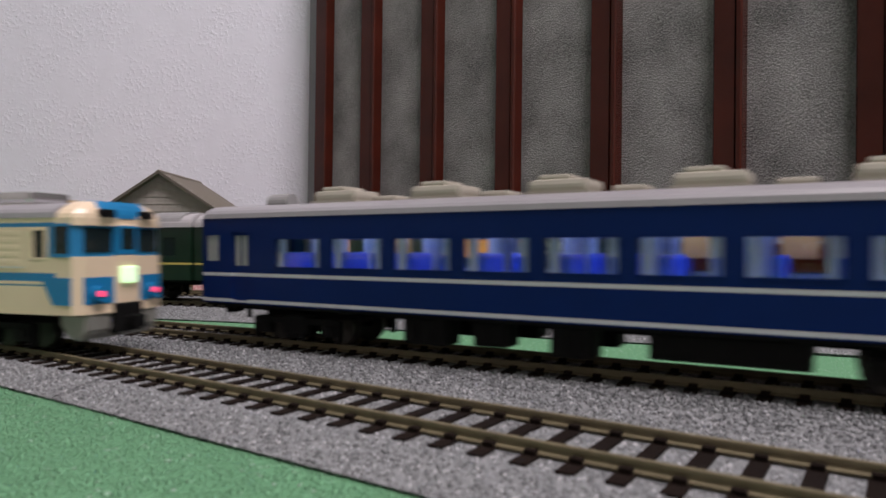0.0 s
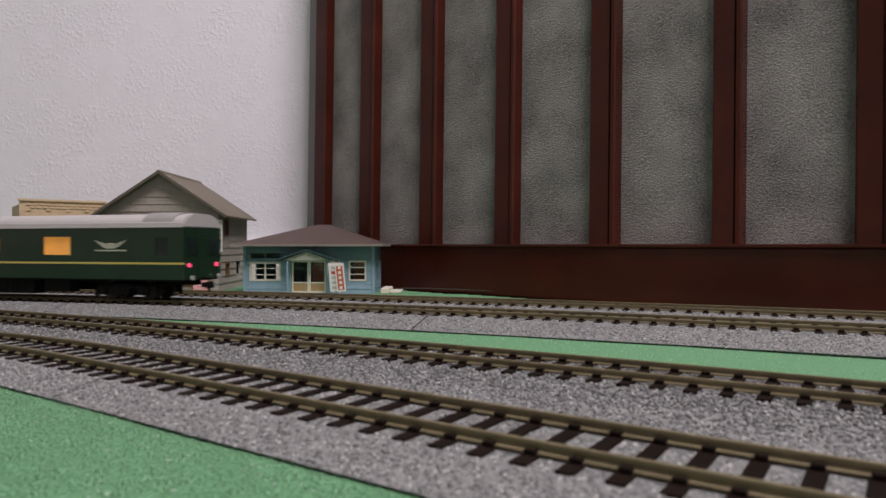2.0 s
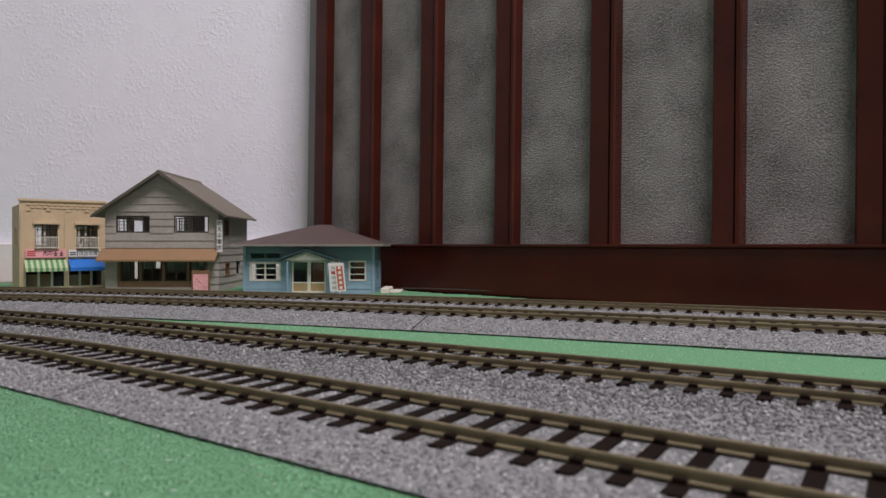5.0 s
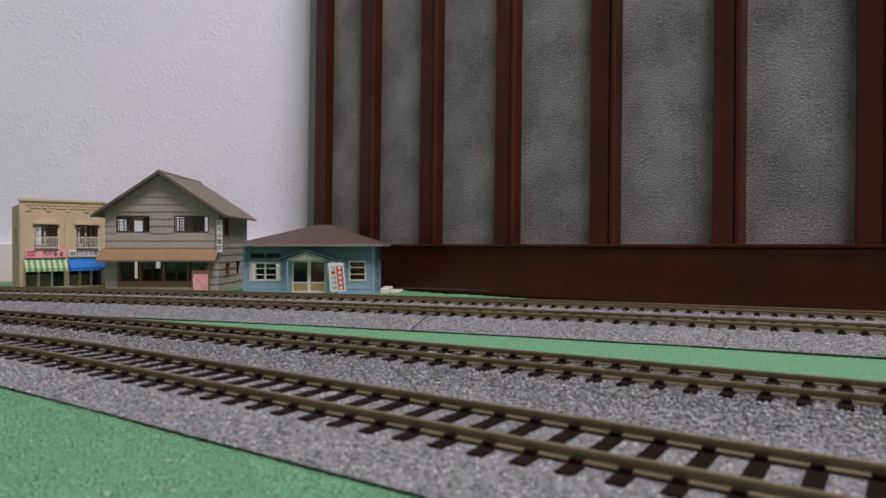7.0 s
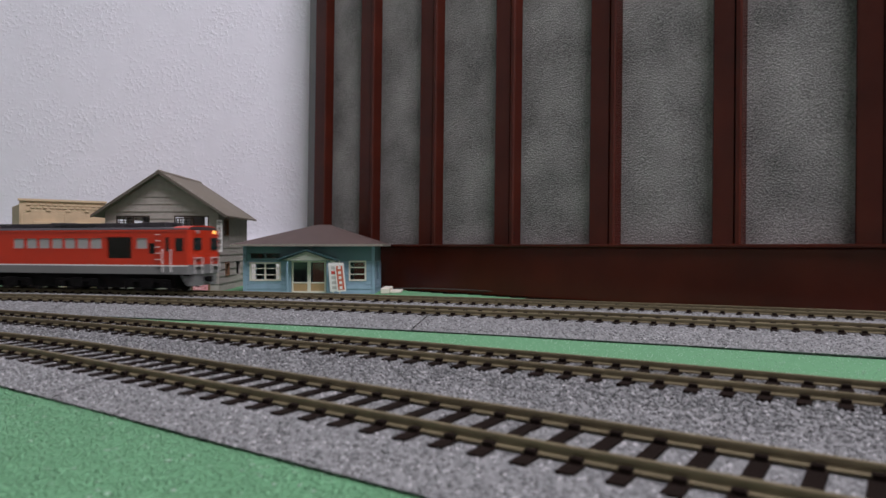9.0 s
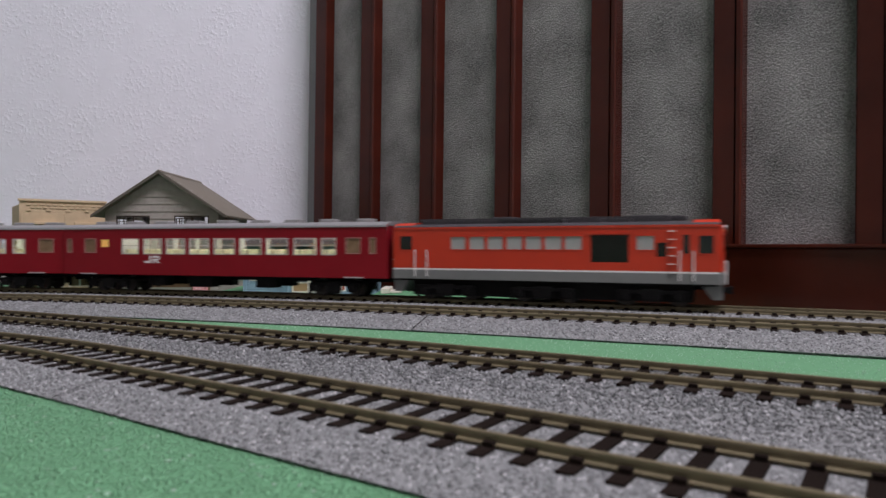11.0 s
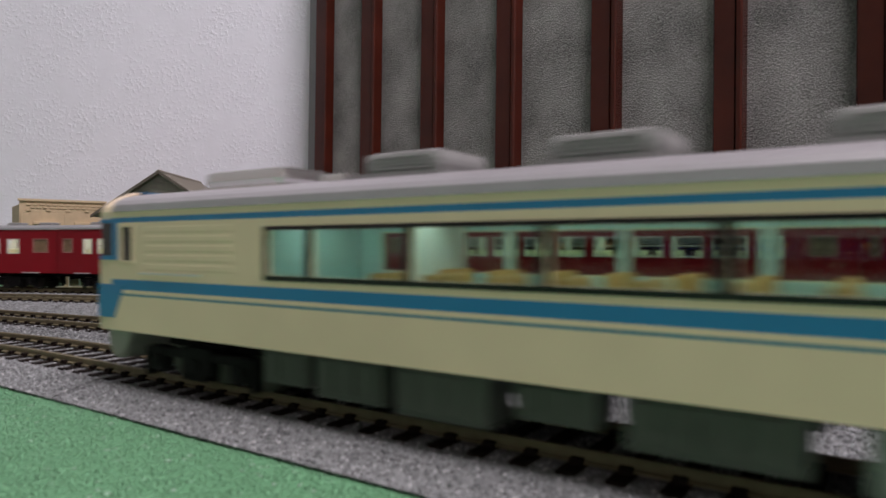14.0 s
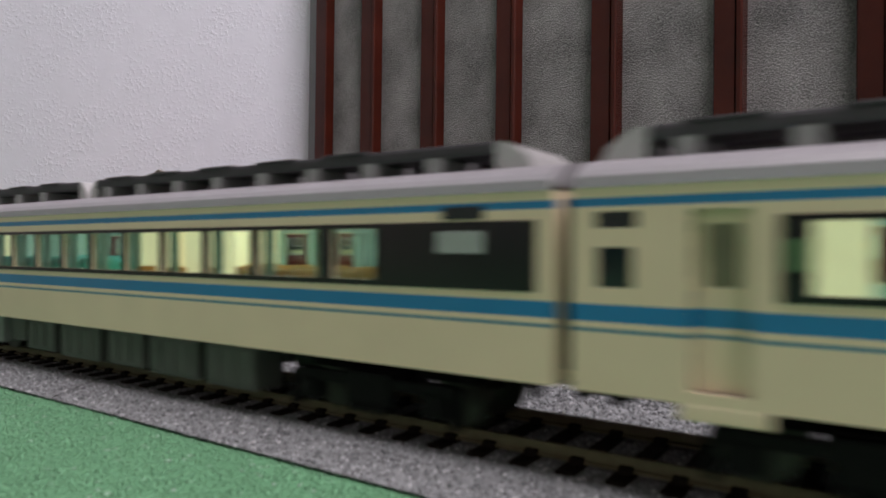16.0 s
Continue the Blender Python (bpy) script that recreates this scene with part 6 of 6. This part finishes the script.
GRAIN = island_mat("ballast_grain", [(0.0, (0.085, 0.087, 0.09)), (0.35, (0.155, 0.166, 0.169)), (0.82, (0.256, 0.273, 0.277)), (1.0, (0.52, 0.53, 0.54))], 0.7)
FLOCK = island_mat("green_flock", [(0.0, (0.138, 0.348, 0.18)), (0.5, (0.145, 0.36, 0.188)), (0.97, (0.153, 0.375, 0.2)), (1.0, (0.34, 0.5, 0.38))], 0.8)
OCTA_F = np.array([(0, 2, 4), (2, 1, 4), (1, 3, 4), (3, 0, 4), (2, 0, 5), (1, 2, 5), (3, 1, 5), (0, 3, 5)])


def grains(name, xyz, lo, hi, flat, material, parent, rng, tilt=0.6):
    """Many small eight-sided grains at the points given, as one mesh."""
    n = len(xyz)
    unit = np.array([(1, 0, 0), (-1, 0, 0), (0, 1, 0), (0, -1, 0), (0, 0, 1), (0, 0, -1)], float)
    size = rng.uniform(lo, hi, (n, 1, 3))
    size[:, :, 2] *= flat
    v = unit[None] * size + rng.uniform(-0.12, 0.12, (n, 6, 3)) * hi * (1, 1, flat)
    a, b = rng.uniform(0, 2 * math.pi, n), rng.uniform(-tilt, tilt, n)
    ca, sa, cb, sb = np.cos(a)[:, None], np.sin(a)[:, None], np.cos(b)[:, None], np.sin(b)[:, None]
    x, y, z = v[..., 0], v[..., 1] * cb - v[..., 2] * sb, v[..., 1] * sb + v[..., 2] * cb
    v = np.stack((x * ca - y * sa, x * sa + y * ca, z), -1) + xyz[:, None]
    f = (OCTA_F[None] + 6 * np.arange(n)[:, None, None]).reshape(-1, 3)
    me = bpy.data.meshes.new(name)
    me.vertices.add(6 * n)
    me.vertices.foreach_set("co", (v * MM).ravel())
    me.loops.add(f.size)
    me.loops.foreach_set("vertex_index", f.ravel())
    me.polygons.add(len(f))
    me.polygons.foreach_set("loop_start", np.arange(0, f.size, 3))
    me.update(calc_edges=True)
    me.materials.append(material)
    ob = new(name, me)
    ob.parent = parent
    return tagged(ob, kind="stuff")


def ballast_grains(track, line, s0, s1, density, half, ez, side0, side1, lo, hi, seed):
    rng = np.random.default_rng(seed)
    n = int((s1 - s0) * (side1 - side0) * density)
    s, side = rng.uniform(s0, s1, n), rng.uniform(side0, side1, n)
    count = int(line.total / 7.7)
    pitch = line.total / count
    on_tie = (np.abs((s + line.zero + pitch / 2) % pitch - pitch / 2) < 1.7) & (np.abs(side) < 15.1)
    on_rail = np.abs(np.abs(side) - 8.7) < 1.5
    keep = ~(on_tie | on_rail)
    s, side = s[keep], side[keep]
    u = (s + line.zero) % line.total
    x, y = np.interp(u, line.s, line.p[:, 0]), np.interp(u, line.s, line.p[:, 1])
    u2 = (u + 1.0) % line.total
    dx, dy = np.interp(u2, line.s, line.p[:, 0]) - x, np.interp(u2, line.s, line.p[:, 1]) - y
    d = np.hypot(dx, dy)
    x, y = x - dy / d * side, y + dx / d * side
    top = 6.15
    z = np.where(np.abs(side) < 17.5, top, top - (np.abs(side) - 17.5) / (half - 17.5) * (top - np.where(side < 0, ez, 1.8)))
    grains("ballast", np.stack((x, y, z - 0.05 + rng.uniform(-0.12, 0.12, len(x))), -1), lo, hi, 0.62, GRAIN, track, rng)


def felt_flock(ground):
    rng = np.random.default_rng(7)
    n = 260000
    x, y = rng.uniform(-330, 260, n), rng.uniform(70, 420, n)
    da = (127.7 - 0.68 * x - y) / 1.209
    seen = np.abs(x) < 0.69 * y + 6
    front = (da > 25) & (y < 250)
    keep = seen & front
    x, y, da = x[keep], y[keep], da[keep]
    lift = np.array([noise.noise((a * 0.02, b * 0.02, 0)) for a, b in zip(x, y)])
    z = 1.0 + 2.0 * np.clip((da + 30) / 50, 0, 1) + 0.35 * lift
    grains("felt_flock", np.stack((x, y, z + 0.05), -1), 0.35, 0.9, 0.05, FLOCK, ground, rng, 0.03)


FIBRE = island_mat("bright_fibre", [(0.0, (0.22, 0.45, 0.28)), (1.0, (0.55, 0.7, 0.58))], 0.5)


def strip_fibres(ground):
    """Scattered bright fibres on the green strip between the lines."""
    rng = np.random.default_rng(11)
    n = 26000
    x, y = rng.uniform(-250, 260, n), rng.uniform(150, 400, n)
    db = (201.9 - 0.567 * x - 0.00022 * x * x - y) / 1.15
    dc = (332 - 0.43 * x - 0.0002 * x * x - y) / 1.09
    keep = (np.abs(x) < 0.69 * y + 6) & (db < -26) & (dc > 30)
    x, y = x[keep], y[keep]
    lift = np.array([noise.noise((a * 0.02, b * 0.02, 0)) for a, b in zip(x, y)])
    z = [ground_z(a, b) for a, b in zip(x, y)] + 0.35 * lift
    grains("felt_flock", np.stack((x, y, z + 0.12), -1), 0.1, 0.26, 0.8, FIBRE, ground, rng, 0.5)


felt_flock(GROUND)
strip_fibres(GROUND)
ballast_grains(TRACK_A, LINE_A, -225, 105, 2.2, 27.5, 3.7, -27.5, 25, 0.28, 0.6, 1)
ballast_grains(TRACK_B, LINE_B, -300, 150, 1.6, 40.0, 2.4, -40, 22, 0.3, 0.65, 2)
ballast_grains(TRACK_C, LINE_C, -370, 250, 1.0, 36.0, 1.8, -36, 22, 0.35, 0.7, 3)
ballast_grains(TRACK_D, LINE_D, -420, 290, 0.5, 30.0, 1.8, -30, 22, 0.45, 0.9, 4)


def ride(car, line, table, offset, bogie, face):
    """Keys a car whose middle runs offset behind the table's mark; it sits on the line by its two bogies."""
    lean = -1.5 if line is LINE_A else 0.0
    rows = []
    for i in range(0, 33):
        t = i * 0.5
        s = glide(table, t) + offset
        xa, ya, _ = line.at(s - bogie, lean)
        xb, yb, _ = line.at(s + bogie, lean)
        turn = math.degrees(math.atan2(yb - ya, xb - xa)) + (180 if face < 0 else 0)
        rows.append((t, place((xa + xb) / 2, (ya + yb) / 2, RAIL_TOP, turn)))
    walk(car, rows)


def motions():
    for car, line, table, offset, bogie, face in CARS:
        ride(car, line, table, offset, bogie, face)


motions()
